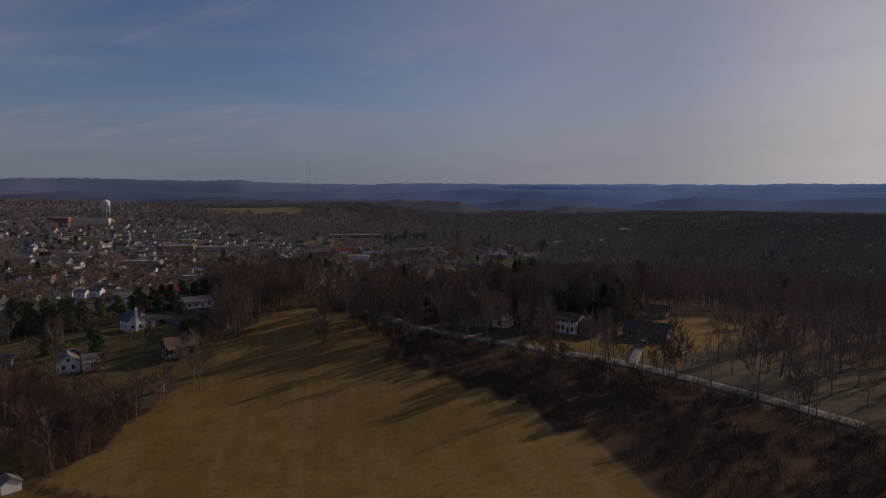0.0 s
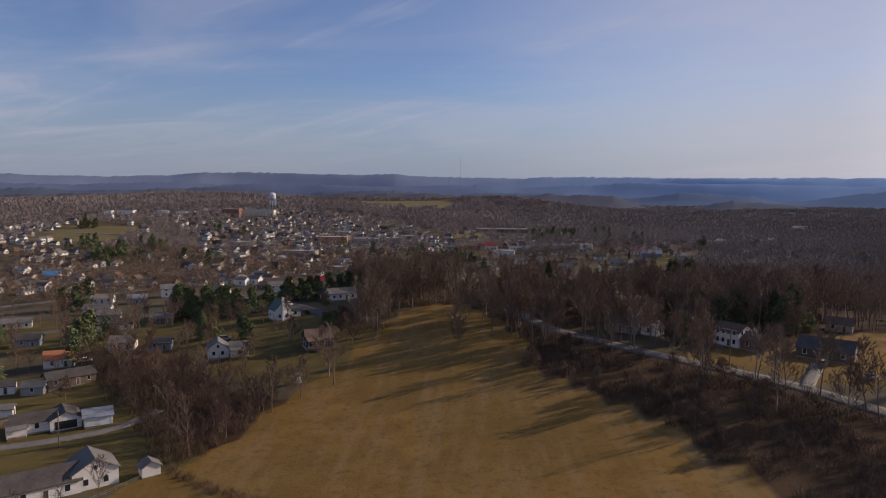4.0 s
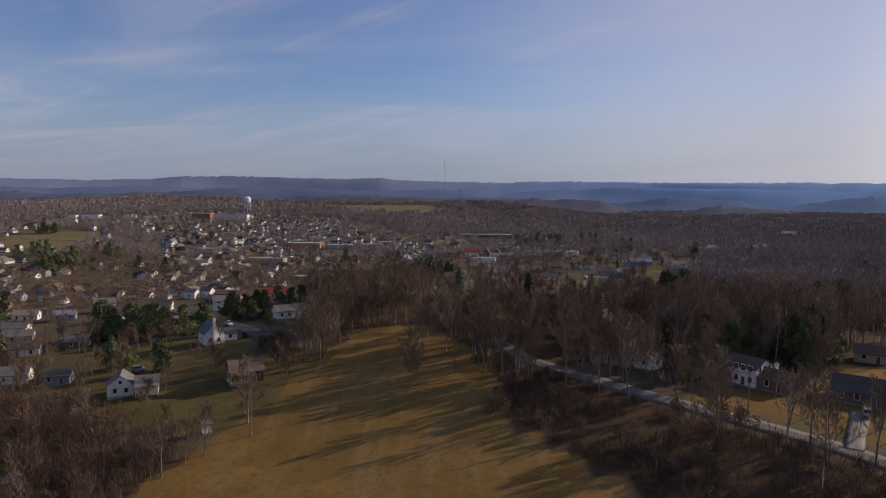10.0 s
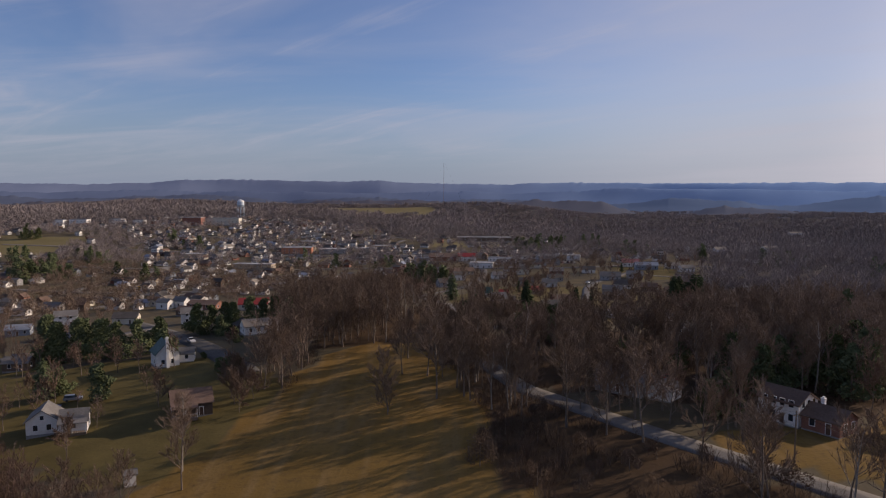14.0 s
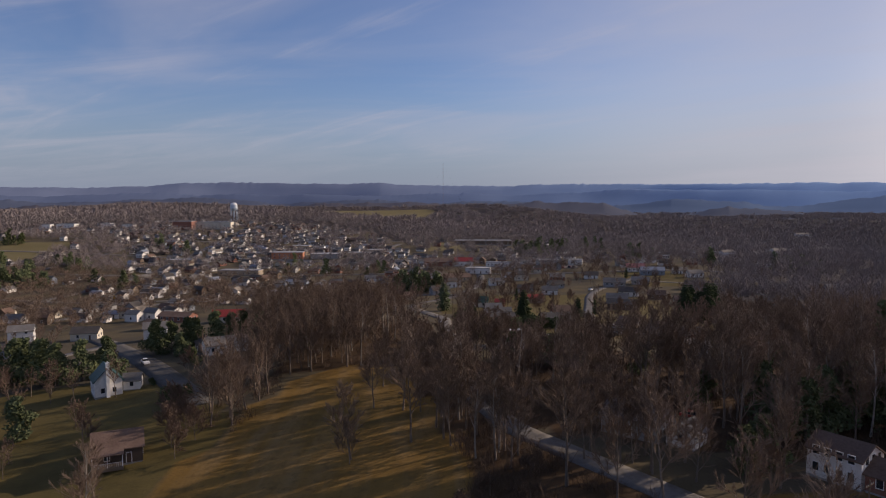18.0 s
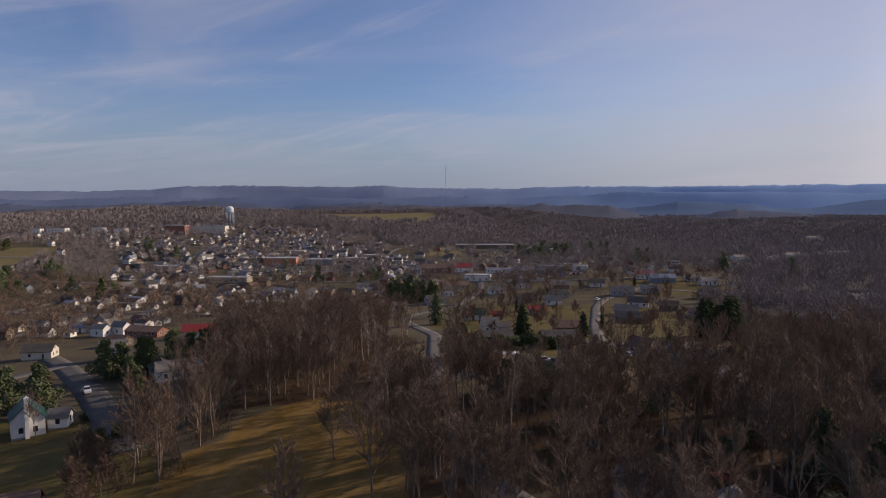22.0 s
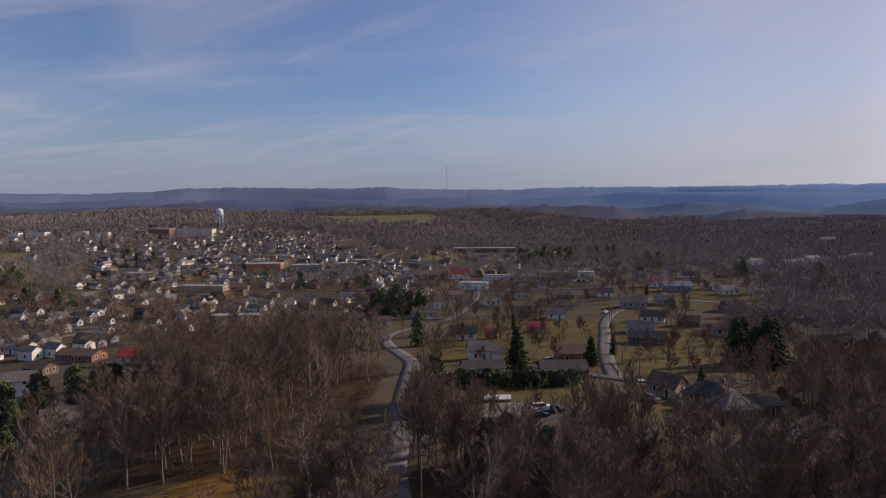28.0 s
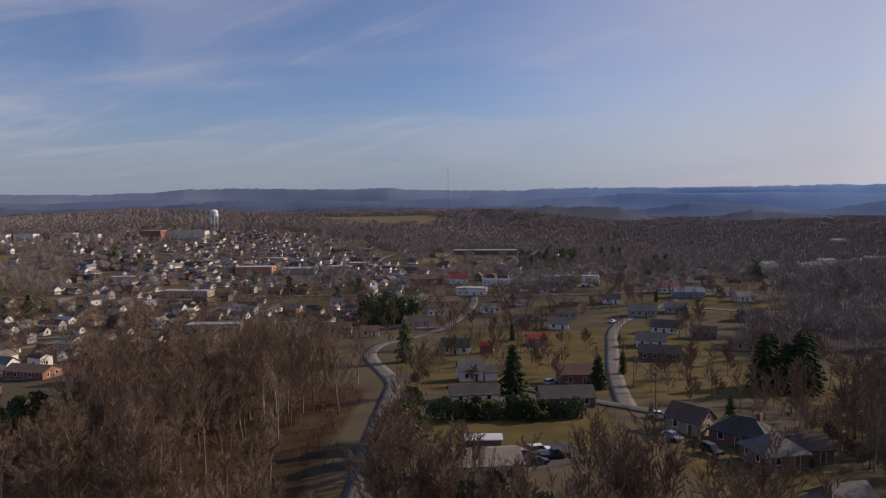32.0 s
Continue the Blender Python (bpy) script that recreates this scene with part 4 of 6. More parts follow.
def window_shape(w, h, glazed):
    """A window on a wall that faces -y: one ring of frame with its sill, and, if glazed, the glass in it."""
    s = Shape()
    b, out, deep = 0.10, 0.08, 0.03
    o = [(-w / 2 - b, -b * 1.3), (w / 2 + b, -b * 1.3), (w / 2 + b, h + b), (-w / 2 - b, h + b)]
    i = [(-w / 2, 0), (w / 2, 0), (w / 2, h), (-w / 2, h)]
    s.v = [(x, 0, z) for x, z in o] + [(x, -out, z) for x, z in o] + [(x, -out, z) for x, z in i] + [(x, -deep, z) for x, z in i]
    for k in range(4):
        j = (k + 1) % 4
        s.f += [(k, j, 4 + j, 4 + k), (4 + k, 4 + j, 8 + j, 8 + k), (8 + k, 8 + j, 12 + j, 12 + k)]
        s.m += [0, 0, 0]
    if glazed:
        s.f.append((12, 13, 14, 15))
        s.m.append(1)
    return s


def window(parent, m, w=1.0, h=1.35, fine=True):
    if fine:
        fr = part("window", cached(("frame", w, h), lambda: window_shape(w, h, False).mesh("window", "trim")), parent, m)

        def pane():
            s = Shape()
            s.box(-w / 2, -0.03, 0, w / 2, 0.0, h)
            return s.mesh("pane", "glass")
        part("pane", cached(("pane", w, h), pane), fr)
        return fr
    return part("window", cached(("window", w, h), lambda: window_shape(w, h, True).mesh("window", "trim", "glass")), parent, m)


def door(parent, m, w=0.95, h=2.05, mat="door"):
    def make():
        s = window_shape(w, h, True)
        s.v = [(x, y, max(z, 0.0)) for x, y, z in s.v]
        return s.mesh("door", "trim", mat)
    return part("garage_door" if w > 2 else "door", cached(("door", w, h, mat), make), parent, m)


def chimney(parent, x, y, z0, z1, mat="red_brick", size=0.8):
    s = Shape()
    s.box(x - size / 2, y - size / 2, z0, x + size / 2, y + size / 2, z1)
    s.box(x - size / 2 - 0.08, y - size / 2 - 0.08, z1, x + size / 2 + 0.08, y + size / 2 + 0.08, z1 + 0.15)
    s.box(x - 0.2, y - 0.2, z1 + 0.15, x + 0.2, y + 0.2, z1 + 0.45)
    return part("chimney", s.mesh("chimney", mat), parent)


def porch(parent, x0, x1, y, deep, h=2.6, mat="trim", roof="grey_shingle"):
    """A covered porch on the front wall (towards -y): deck, posts, rail and shed roof."""
    s = Shape()
    s.box(x0, y - deep, -0.5, x1, y, 0.25)
    part("porch_deck", s.mesh("porch_deck", "wood"), parent)
    n = max(2, int((x1 - x0) / 2.4) + 1)
    for k in range(n):
        px = x0 + 0.12 + (x1 - x0 - 0.24) * k / (n - 1)
        p = Shape()
        p.box(px - 0.07, y - deep + 0.05, 0.25, px + 0.07, y - deep + 0.19, h)
        part("post", p.mesh("post", mat), parent)
    r = Shape()
    r.box(x0, y - deep + 0.08, 1.1, x1, y - deep + 0.16, 1.18)
    for k in range(int((x1 - x0) / 0.4)):
        r.box(x0 + 0.4 * k + 0.1, y - deep + 0.10, 0.3, x0 + 0.4 * k + 0.14, y - deep + 0.14, 1.1)
    part("railing", r.mesh("railing", mat), parent)
    t = Shape()
    t.solid([(x0 - 0.2, y - deep - 0.3, h), (x1 + 0.2, y - deep - 0.3, h), (x1 + 0.2, y, h + 0.7), (x0 - 0.2, y, h + 0.7)],
            [(x0 - 0.2, y - deep - 0.3, h + 0.15), (x1 + 0.2, y - deep - 0.3, h + 0.15), (x1 + 0.2, y, h + 0.85), (x0 - 0.2, y, h + 0.85)])
    part("porch_roof", t.mesh("porch_roof", roof), parent)


def wall_spots(w, d, h, rows, step):
    """Places for windows on the four walls: pose on the wall, which wall."""
    out = []
    for z in rows:
        for side, length, off in ((0, w, d / 2), (180, w, d / 2), (90, d, w / 2), (-90, d, w / 2)):
            n = max(1, int((length - 1.0) / step))
            for k in range(n):
                u = (k + 0.5) / n * (length - 1.2) - (length - 1.2) / 2
                c, s = cos(radians(side)), sin(radians(side))
                out.append((pose(u * c + off * s, u * s - off * c, z, 0, 0, side), side, k, n))
    return out


def house(x, y, w, d, h, yaw=0, wall="white_siding", roof="grey_shingle", rise=None, hip=False, label="", name="house", fine=True, step=2.9, z=None, keep=True, group="", windows=True, garage=None):
    """A house with its ridge along its own x; yaw in degrees. garage: the wall (0 front, 90 right ...) with a wide door."""
    rise = d * 0.28 if rise is None else rise
    m = pose(x, y, 0, 0, 0, yaw)
    corners = [m @ Vector((a * w / 2, b * d / 2, 0)) for a in (-1, 1) for b in (-1, 1)]
    zs = [gz(c.x, c.y) for c in corners]
    base = (sum(zs) / 4 + max(zs)) / 2 + 0.15 if z is None else z
    words = label or f"{'two-storey' if h > 4.4 else 'single-storey'} {WALL_WORDS[wall]} house with a {ROOF_WORDS[roof]} roof"
    ob = thing(name, words, "house" if name == "house" else name.replace("_", " "), pose(x, y, base, 0, 0, yaw), group)
    if keep:
        KEEP_OFF.append((x, y, max(w, d) * 0.62 + 1.0))
    part("wall", cached(("wall", w, d, h, rise, hip, wall), lambda: wall_shape(w, d, h, rise, hip).mesh("wall", wall)), ob)
    part("roof", cached(("roof", w, d, h, rise, hip, roof), lambda: roof_shape(w, d, h, rise, hip).mesh("roof", roof)), ob)
    drop = round(base - min(zs) + 0.5, 1)

    def footing():
        s = Shape()
        s.box(-w / 2 + 0.03, -d / 2 + 0.03, -drop, w / 2 - 0.03, d / 2 - 0.03, 0.0)
        return s.mesh("foundation", "foundation")
    part("foundation", cached(("foundation", w, d, drop), footing), ob)
    if windows:
        rows = [0.95] if h <= 4.4 else [0.95, 3.7]
        for spot, side, k, n in wall_spots(w, d, h, rows, step):
            if garage is not None and side == garage and spot.translation.z < 2:
                continue
            if not fine and side == 180:
                continue
            if side == 0 and k == n // 2 and spot.translation.z < 2 and n > 1:
                door(ob, spot @ pose(0, 0, -0.9))
            else:
                window(ob, spot, 1.0, 1.35, fine)
        if rise > 2.2 and not hip:
            for side in (90, -90):
                window(ob, pose((w / 2) * (1 if side > 0 else -1), 0, h + 0.3, 0, 0, side), 0.8, 1.0, fine)
    if garage is not None:
        off = d / 2 if garage in (0, 180) else w / 2
        c, s = cos(radians(garage)), sin(radians(garage))
        door(ob, pose(off * s, -off * c, 0.02, 0, 0, garage), 2.7, 2.2, "trim")
    return ob


def shed(x, y, w, d, h, yaw, wall="white_siding", roof="grey_shingle", label="", name="garden_shed"):
    ob = house(x, y, w, d, h, yaw, wall, roof, d * 0.3, label=label or f"small {WALL_WORDS[wall]} shed with a {ROOF_WORDS[roof]} roof", name=name, windows=False)
    door(ob, pose(w / 2, 0, 0.02, 0, 0, 90), 1.2, 1.9)
    return ob


# ---- vehicles ----
def car_meshes(paint, kind):
    prof = {
        "sedan": ([(-2.25, 0.35), (2.25, 0.35), (2.28, 0.75), (1.2, 0.92), (-1.75, 0.98), (-2.28, 0.85)], [(-1.7, 0.95), (1.15, 0.92), (0.45, 1.42), (-0.95, 1.44)]),
        "suv": ([(-2.35, 0.4), (2.35, 0.4), (2.38, 0.95), (1.15, 1.08), (-2.3, 1.1), (-2.38, 0.9)], [(-2.25, 1.08), (1.1, 1.06), (0.45, 1.72), (-2.0, 1.74)]),
        "pickup": ([(-2.7, 0.45), (2.7, 0.45), (2.72, 1.0), (1.35, 1.12), (-2.68, 1.1), (-2.72, 0.9)], [(-0.6, 1.1), (1.3, 1.1), (0.7, 1.78), (-0.5, 1.8)]),
    }[kind]
    body, cabin, roof = Shape(), Shape(), Shape()
    body.solid([(a, -0.9, b) for a, b in prof[0]], [(a, 0.9, b) for a, b in prof[0]])
    (x0, z0), (x1, z1), (x2, z2), (x3, z3) = prof[1]
    cabin.solid([(x0, -0.82, z0), (x1, -0.82, z1), (x1, 0.82, z1), (x0, 0.82, z0)], [(x3, -0.66, z3), (x2, -0.66, z2), (x2, 0.66, z2), (x3, 0.66, z3)])
    roof.box(x3 - 0.03, -0.68, z3 - 0.02, x2 + 0.03, 0.68, z2 + 0.05)
    wheel = Shape()
    wheel.tube([(0, -0.11, 0), (0, 0.11, 0)], [0.33, 0.33], 12)
    return {"body": body.mesh("body", paint), "glasshouse": cabin.mesh("glasshouse", "glass"), "roof": roof.mesh("roof", paint), "wheel": cached("wheel", lambda: wheel.mesh("wheel", "tyre"))}


PAINT_WORDS = {"car_white": "white", "car_silver": "silver", "car_dark": "dark", "car_red": "red", "car_blue": "blue"}


def car(x, y, yaw, paint="car_white", kind="sedan", z=None):
    me = cached(("car", paint, kind), lambda: car_meshes(paint, kind))
    ob = thing("car", f"{PAINT_WORDS[paint]} {kind if kind != 'suv' else 'utility car'} parked on asphalt", "car", pose(x, y, (gz(x, y) + 0.24 if z is None else z), 0, 0, yaw), "parked cars")
    for name in ("body", "glasshouse", "roof"):
        part(name, me[name], ob)
    for a in (-1.42, 1.42):
        for b in (-0.84, 0.84):
            part("wheel", me["wheel"], ob, pose(a, b, 0.33))
    return ob


# ---- landmarks ----
def water_tower(x, y):
    g = gz(x, y)
    ob = thing("water_tower", "pale blue-grey elevated water tank on tall legs", "water tower", pose(x, y, g))
    z0, top, r = 18.6, 30.0, 5.8
    tank = Shape()
    tank.lathe([(1.0, z0 - 1.8), (2.8, z0 - 1.3), (4.7, z0), (r, z0 + 2.2), (r, z0 + 7.4)], 32)
    part("tank", tank.mesh("tank", "tank_paint"), ob)
    cap = Shape()
    cap.lathe([(r + 0.12, z0 + 7.4), (r, z0 + 7.9), (5.0, z0 + 9.4), (3.4, z0 + 10.6), (1.6, z0 + 11.3), (0.3, top + 0.1), (0.0, top + 0.2)], 32)
    part("dome", cap.mesh("dome", "white_metal"), ob)
    ring = Shape()
    ring.lathe([(r + 0.1, z0 + 2.2), (r + 1.0, z0 + 2.2), (r + 1.0, z0 + 2.4), (r + 0.1, z0 + 2.4)], 32)
    part("walkway", ring.mesh("walkway", "tank_paint"), ob)
    pipe = Shape()
    pipe.tube([(0, 0, -0.5), (0, 0, z0 - 1.5)], [0.9, 0.9], 12)
    part("riser_pipe", pipe.mesh("riser_pipe", "tank_paint"), ob)
    for k in range(8):
        a = 2 * pi * (k + 0.5) / 8
        leg = Shape()
        leg.tube([(6.6 * cos(a), 6.6 * sin(a), -0.8), (5.75 * cos(a), 5.75 * sin(a), z0 + 2.4)], [0.32, 0.28], 8)
        part("leg", leg.mesh("leg", "tank_paint"), ob)
        b = 2 * pi * (k + 1.5) / 8
        rod = Shape()
        for lo, hi in ((0.5, 9.5), (9.5, 18.5)):
            rod.tube([(6.4 * cos(a), 6.4 * sin(a), lo), (6.1 * cos(b), 6.1 * sin(b), hi)], [0.07, 0.07], 4)
        rod.tube([(6.2 * cos(a), 6.2 * sin(a), 9.5), (6.2 * cos(b), 6.2 * sin(b), 9.5)], [0.14, 0.14], 4)
        part("brace", rod.mesh("brace", "steel"), ob)
    return ob


def radio_mast(x, y, height):
    ob = thing("radio_mast", "very tall thin lattice radio mast on a far hill", "radio mast", pose(x, y, gz(x, y) - 0.5))
    for k in range(3):
        a = 2 * pi * k / 3
        leg = Shape()
        leg.tube([(0.8 * cos(a), 0.8 * sin(a), 0), (0.8 * cos(a), 0.8 * sin(a), height)], [0.13, 0.13], 4)
        part("leg", leg.mesh("leg", "mast_paint"), ob)
    lace = Shape()
    for i in range(int(height / 2.5)):
        a, b = 2 * pi * i / 3, 2 * pi * (i + 1) / 3
        lace.tube([(0.8 * cos(a), 0.8 * sin(a), i * 2.5), (0.8 * cos(b), 0.8 * sin(b), i * 2.5 + 2.5)], [0.07, 0.07], 3)
    part("lattice", lace.mesh("lattice", "mast_paint"), ob)
    for k in range(3):
        a = 2 * pi * k / 3 + 0.5
        guy = Shape()
        guy.tube([(70 * cos(a), 70 * sin(a), gz(x + 70 * cos(a), y + 70 * sin(a)) - gz(x, y) + 0.3), (0.8 * cos(a), 0.8 * sin(a), height * 0.95)], [0.03, 0.03], 3)
        part("guy_wire", guy.mesh("guy_wire", "wire"), ob)
    return ob


def pole_meshes():
    p, a, c = Shape(), Shape(), Shape()
    p.tube([(0, 0, -0.8), (0, 0, 9.6)], [0.16, 0.11], 8)
    a.box(-1.1, -0.06, 8.8, 1.1, 0.06, 8.92)
    for x in (-1.0, -0.45, 0.45, 1.0):
        c.tube([(x, 0, 8.92), (x, 0, 9.1)], [0.05, 0.04], 6)
    return {"pole": p.mesh("pole", "wood"), "crossarm": a.mesh("crossarm", "wood"), "insulators": c.mesh("insulators", "steel")}


def pole_line(pts):
    me = cached("pole", pole_meshes)
    tips = []
    for i, (x, y) in enumerate(pts):
        b = pts[min(i + 1, len(pts) - 1)]
        a = pts[max(i - 1, 0)]
        turn = math.degrees(math.atan2(b[1] - a[1], b[0] - a[0])) + 90
        m = pose(x, y, gz(x, y), 0, 0, turn)
        ob = thing("utility_pole", "weathered wooden utility pole with one crossarm", "utility pole", m, "utility poles")
        for name, mesh in me.items():
            part(name, mesh, ob)
        tips.append([m @ Vector((u, 0, 9.05)) for u in (-1.0, 0.45, 1.0)] + [m @ Vector((0, 0.16, 7.0))])
    for a, b in zip(tips, tips[1:]):
        for p, q in zip(a, b):
            s = Shape()
            line = [p.lerp(q, t / 6) - Vector((0, 0, 0.9 * 4 * (t / 6) * (1 - t / 6))) for t in range(7)]
            s.tube(line, [0.018] * 7, 3)
            tagged(new("overhead_wire", s.mesh("overhead_wire", "wire")), "thin black overhead wire between utility poles", "wire", "overhead wires")


# ---- near houses: farm side ----
house(-89.4, 143.1, 17, 8.5, 2.9, 38, "white_siding", "dark_shingle", 2.4, name="farm_building", label="long low white farm building with a dark roof", step=3.4)
house(-80.6, 150.2, 8.6, 9.0, 3.7, -52, "white_siding", "grey_shingle", 2.6, name="farm_building", label="white gabled farm building joined to a long shed")
shed(-69.4, 153.4, 3.2, 3.9, 2.1, 128, label="small white shed with a grey roof beside a lane")
house(-112.4, 184.9, 15, 7.4, 2.6, 36, "white_siding", "dark_shingle", 1.7, label="long white ranch house with a dark roof")
carport = house(-107.6, 186.5, 8.4, 7.4, 2.7, 126, "white_siding", "dark_shingle", 1.9, name="garage", label="white front-gabled carport with a dark panel as its shaded bay", windows=False)
# thin dark panel on the closed gable wall, in place of the bay's shade
bay_shade = Shape()
bay_shade.box(-4.26, -2.6, 0.15, -4.19, 2.6, 2.3)
part("carport_opening", bay_shade.mesh("carport_opening", "glass"), carport)
entry = house(-116.2, 179.3, 4.6, 4.6, 2.5, 36, "white_siding", "dark_shingle", 1.3, label="small white gabled entry of a ranch house", windows=False)
porch(entry, -2.2, 2.2, -2.3, 1.5, 2.3)
double_garage = house(-99.1, 187.8, 7.0, 6, 2.5, 31, "white_siding", "slate_metal", 1.5, name="garage", label="small white double garage with a blue-grey metal roof", windows=False)
for u in (-1.7, 1.7):
    door(double_garage, pose(u, -3, 0.02), 2.7, 2.1, "trim")
board_fence = thing("board_fence", "weathered brown board fence beside a lawn", "fence", pose(-128, 180, gz(-128, 180), 0, 0, 60))
for k in range(14):
    b = Shape()
    b.box(k * 0.75, -0.03, -0.3, k * 0.75 + 0.7, 0.03, 1.7)
    part("board", b.mesh("board", "brown_siding"), board_fence)
field_fence = thing("rail_fence", "low pale wooden rail fence along a field", "fence", pose(0, 0, 0))
ends = [Vector((-68.7 - 9.7 * k / 9, 154.5 - 20.5 * k / 9, 0)) for k in range(10)]
for q in ends:
    q.z = gz(q.x, q.y)
    b = Shape()
    b.tube([q + Vector((0, 0, -0.3)), q + Vector((0, 0, 1.0))], [0.07, 0.06], 6)
    part("post", b.mesh("post", "gravel"), field_fence)
for a, c in zip(ends, ends[1:]):
    b = Shape()
    for z in (0.45, 0.85):
        b.tube([a + Vector((0, 0, z)), c + Vector((0, 0, z))], [0.05, 0.05], 4)
    part("rail", b.mesh("rail", "gravel"), field_fence)
shed(-128, 193.5, 3.6, 3.2, 2.3, 20, label="small white garden shed on a lawn")
house(-143, 213, 8.5, 5, 2.5, 25, "white_siding", "dark_shingle", 1.2)
house(-132, 213, 6.5, 4.5, 2.4, 10, "grey_siding", "grey_shingle", 1.2)
house(-126, 221.5, 14, 7, 2.7, 45, "brown_siding", "dark_shingle", 1.8)
house(-141.5, 243, 9.5, 8, 2.9, 25, "white_siding", "orange_metal", 2.2, label="small white house with a rust-orange roof")
house(-207, 317, 16, 7.5, 2.8, 28, "cream_siding", "grey_shingle", 1.6)
house(-248, 357, 12, 7.5, 2.8, 20, "white_siding", "dark_shingle", 1.8)
house(-174, 277, 9, 7, 2.8, 20, "blue_siding", "dark_shingle", 1.8)
house(-300, 505, 11, 9, 3.2, 15, "white_siding", "blue_metal", 2.6, label="white house with a bright blue roof")
house(-284, 465, 12, 7, 2.8, 10, "white_siding", "grey_shingle", 1.8)

green_home = house(-76.5, 295, 8.2, 7.0, 4.2, 124, "white_siding", "green_metal", 3.6, label="tall white gabled house with a green metal roof")
house(-70.6, 298.5, 4.4, 4.6, 2.5, 14, "white_siding", "grey_shingle", 1.6, label="low white wing with a grey roof")
chimney(green_home, -4.6, 0.2, -1.0, 9.2, "trim", 0.9)
dark_home = house(-50.8, 248, 9.5, 8, 3.2, 25, "dark_siding", "brown_shingle", 2.6, label="dark brown house with a red-brown roof and raised deck")
porch(dark_home, -4.8, 1.0, -3.75, 2.6, 2.7, "trim", "brown_shingle")
house(-85.5, 244, 8.2, 7, 3.2, 110, "white_siding", "grey_shingle", 2.6, label="white gabled house with a grey roof")
annex = house(-77.6, 243, 6, 5.5, 2.7, 20, "white_siding", "grey_shingle", 2.2, name="garage", label="white outbuilding with a porch and grey roof")
porch(annex, -3, 3, -3, 1.6)
house(-50, 212, 2.2, 2.0, 2.3, 30, "white_siding", "grey_shingle", 0.6, name="garden_shed", label="tiny white shed at the field's edge", windows=False)
house(-58, 341, 14, 8, 3.0, 30, "white_siding", "tan_shingle", 2.2)
house(-66, 346, 8, 7, 3.0, 120, "brown_siding", "dark_shingle", 2.0)
house(-103, 390, 9, 7, 4.8, 20, "white_siding", "grey_shingle", 2.2)
house(-88, 440, 15, 9, 2.8, 8, "cream_siding", "red_metal", 2.6, label="low cream building with a red metal roof")
house(-118, 452, 17, 9, 2.6, -12, "red_brick", "brown_shingle", 1.8)
house(-118, 425, 9, 7, 2.6, -16, "brown_siding", "brown_shingle", 1.8)
for x, y, w, d, h, yaw, wall, roof in (
    (-128, 262, 9, 7, 2.8, 15, "white_siding", "grey_shingle"), (-112, 258, 8, 6, 2.6, 15, "blue_siding", "dark_shingle"),
    (-150, 300, 14, 7, 2.8, 22, "white_siding", "dark_shingle"), (-132, 308, 8, 6, 2.6, 10, "brown_siding", "grey_shingle"),
    (-168, 330, 10, 7, 2.8, 20, "grey_siding", "grey_shingle"), (-185, 352, 13, 7, 2.8, 12, "white_siding", "grey_shingle"),
    (-150, 372, 11, 7, 2.8, 10, "blue_siding", "dark_shingle"), (-205, 392, 15, 7, 2.8, 15, "white_siding", "tan_shingle"),
    (-172, 410, 10, 8, 4.8, 25, "white_siding", "grey_shingle"), (-140, 405, 11, 8, 3.0, 10, "cream_siding", "dark_shingle"),
    (-232, 300, 12, 7, 2.8, 25, "white_siding", "dark_shingle"), (-262, 330, 9, 7, 2.8, 10, "tan_siding", "grey_shingle"),
):
    house(x, y, w, d, h, yaw, wall, roof, step=3.4)

# ---- near houses: along the road ----
house(83.7, 215.9, 8.6, 7.0, 4.45, -57, "white_siding", "brown_shingle", 2.0, label="two-storey white house with a red-brown roof", step=1.9)
wing = house(88.6, 209.2, 7.4, 6.8, 2.6, -57, "red_brick", "brown_shingle", 1.9, label="low red-brick house wing with a red-brown roof")
chimney(wing, -1.6, 0.6, 2.8, 5.6, "trim", 0.7)
house(104, 200, 14, 10, 2.5, -40, "brown_siding", "dark_shingle", 2.6, label="low brown house with a broad dark roof beside a concrete drive")
house(128.5, 238, 8, 6, 2.5, -35, "tan_siding", "brown_shingle", 1.9, label="small tan house with a brown roof on a tan lawn")
shed(-139, 319, 3.4, 3.0, 2.4, 15, label="small white garden shed beside tall pines")
house(-181, 387, 10, 7, 2.8, 20, "blue_siding", "slate_metal", 1.8)
p_home = house(57, 240.5, 12.5, 7, 3.3, -44, "grey_siding", "grey_shingle", 2.4, label="pale grey house with a grey roof among trees")
chimney(p_home, 4.8, -0.6, 3.0, 7.0, "trim", 1.0)
house(64.2, 233.4, 5.6, 5.6, 2.4, 46, "white_siding", "grey_shingle", 1.9, name="garage", label="white gabled garage with a grey roof among trees")
l_home = house(93, 343.5, 11, 7, 2.6, -40, "red_brick", "dark_shingle", 2.4, hip=True, label="red-brick house with a dark hipped roof")
house(93.6, 332, 8.6, 7.6, 2.5, 12, "red_brick", "grey_shingle", 2.6, hip=True, label="red-brick house wing with a grey hipped roof")
house(93.5, 309.5, 7, 6, 2.4, 15, "grey_siding", "grey_shingle", 2.0)
chimney(l_home, 2.5, 1, 3, 5.8)
house(100.6, 334.5, 7, 5.6, 2.5, 8, "red_brick", "dark_shingle", 1.8, label="low red-brick house wing with a dark gabled roof")
house(85.5, 352, 8, 6, 2.8, -50, "tan_siding", "brown_shingle", 2.4, label="tan house with a brown gabled roof")
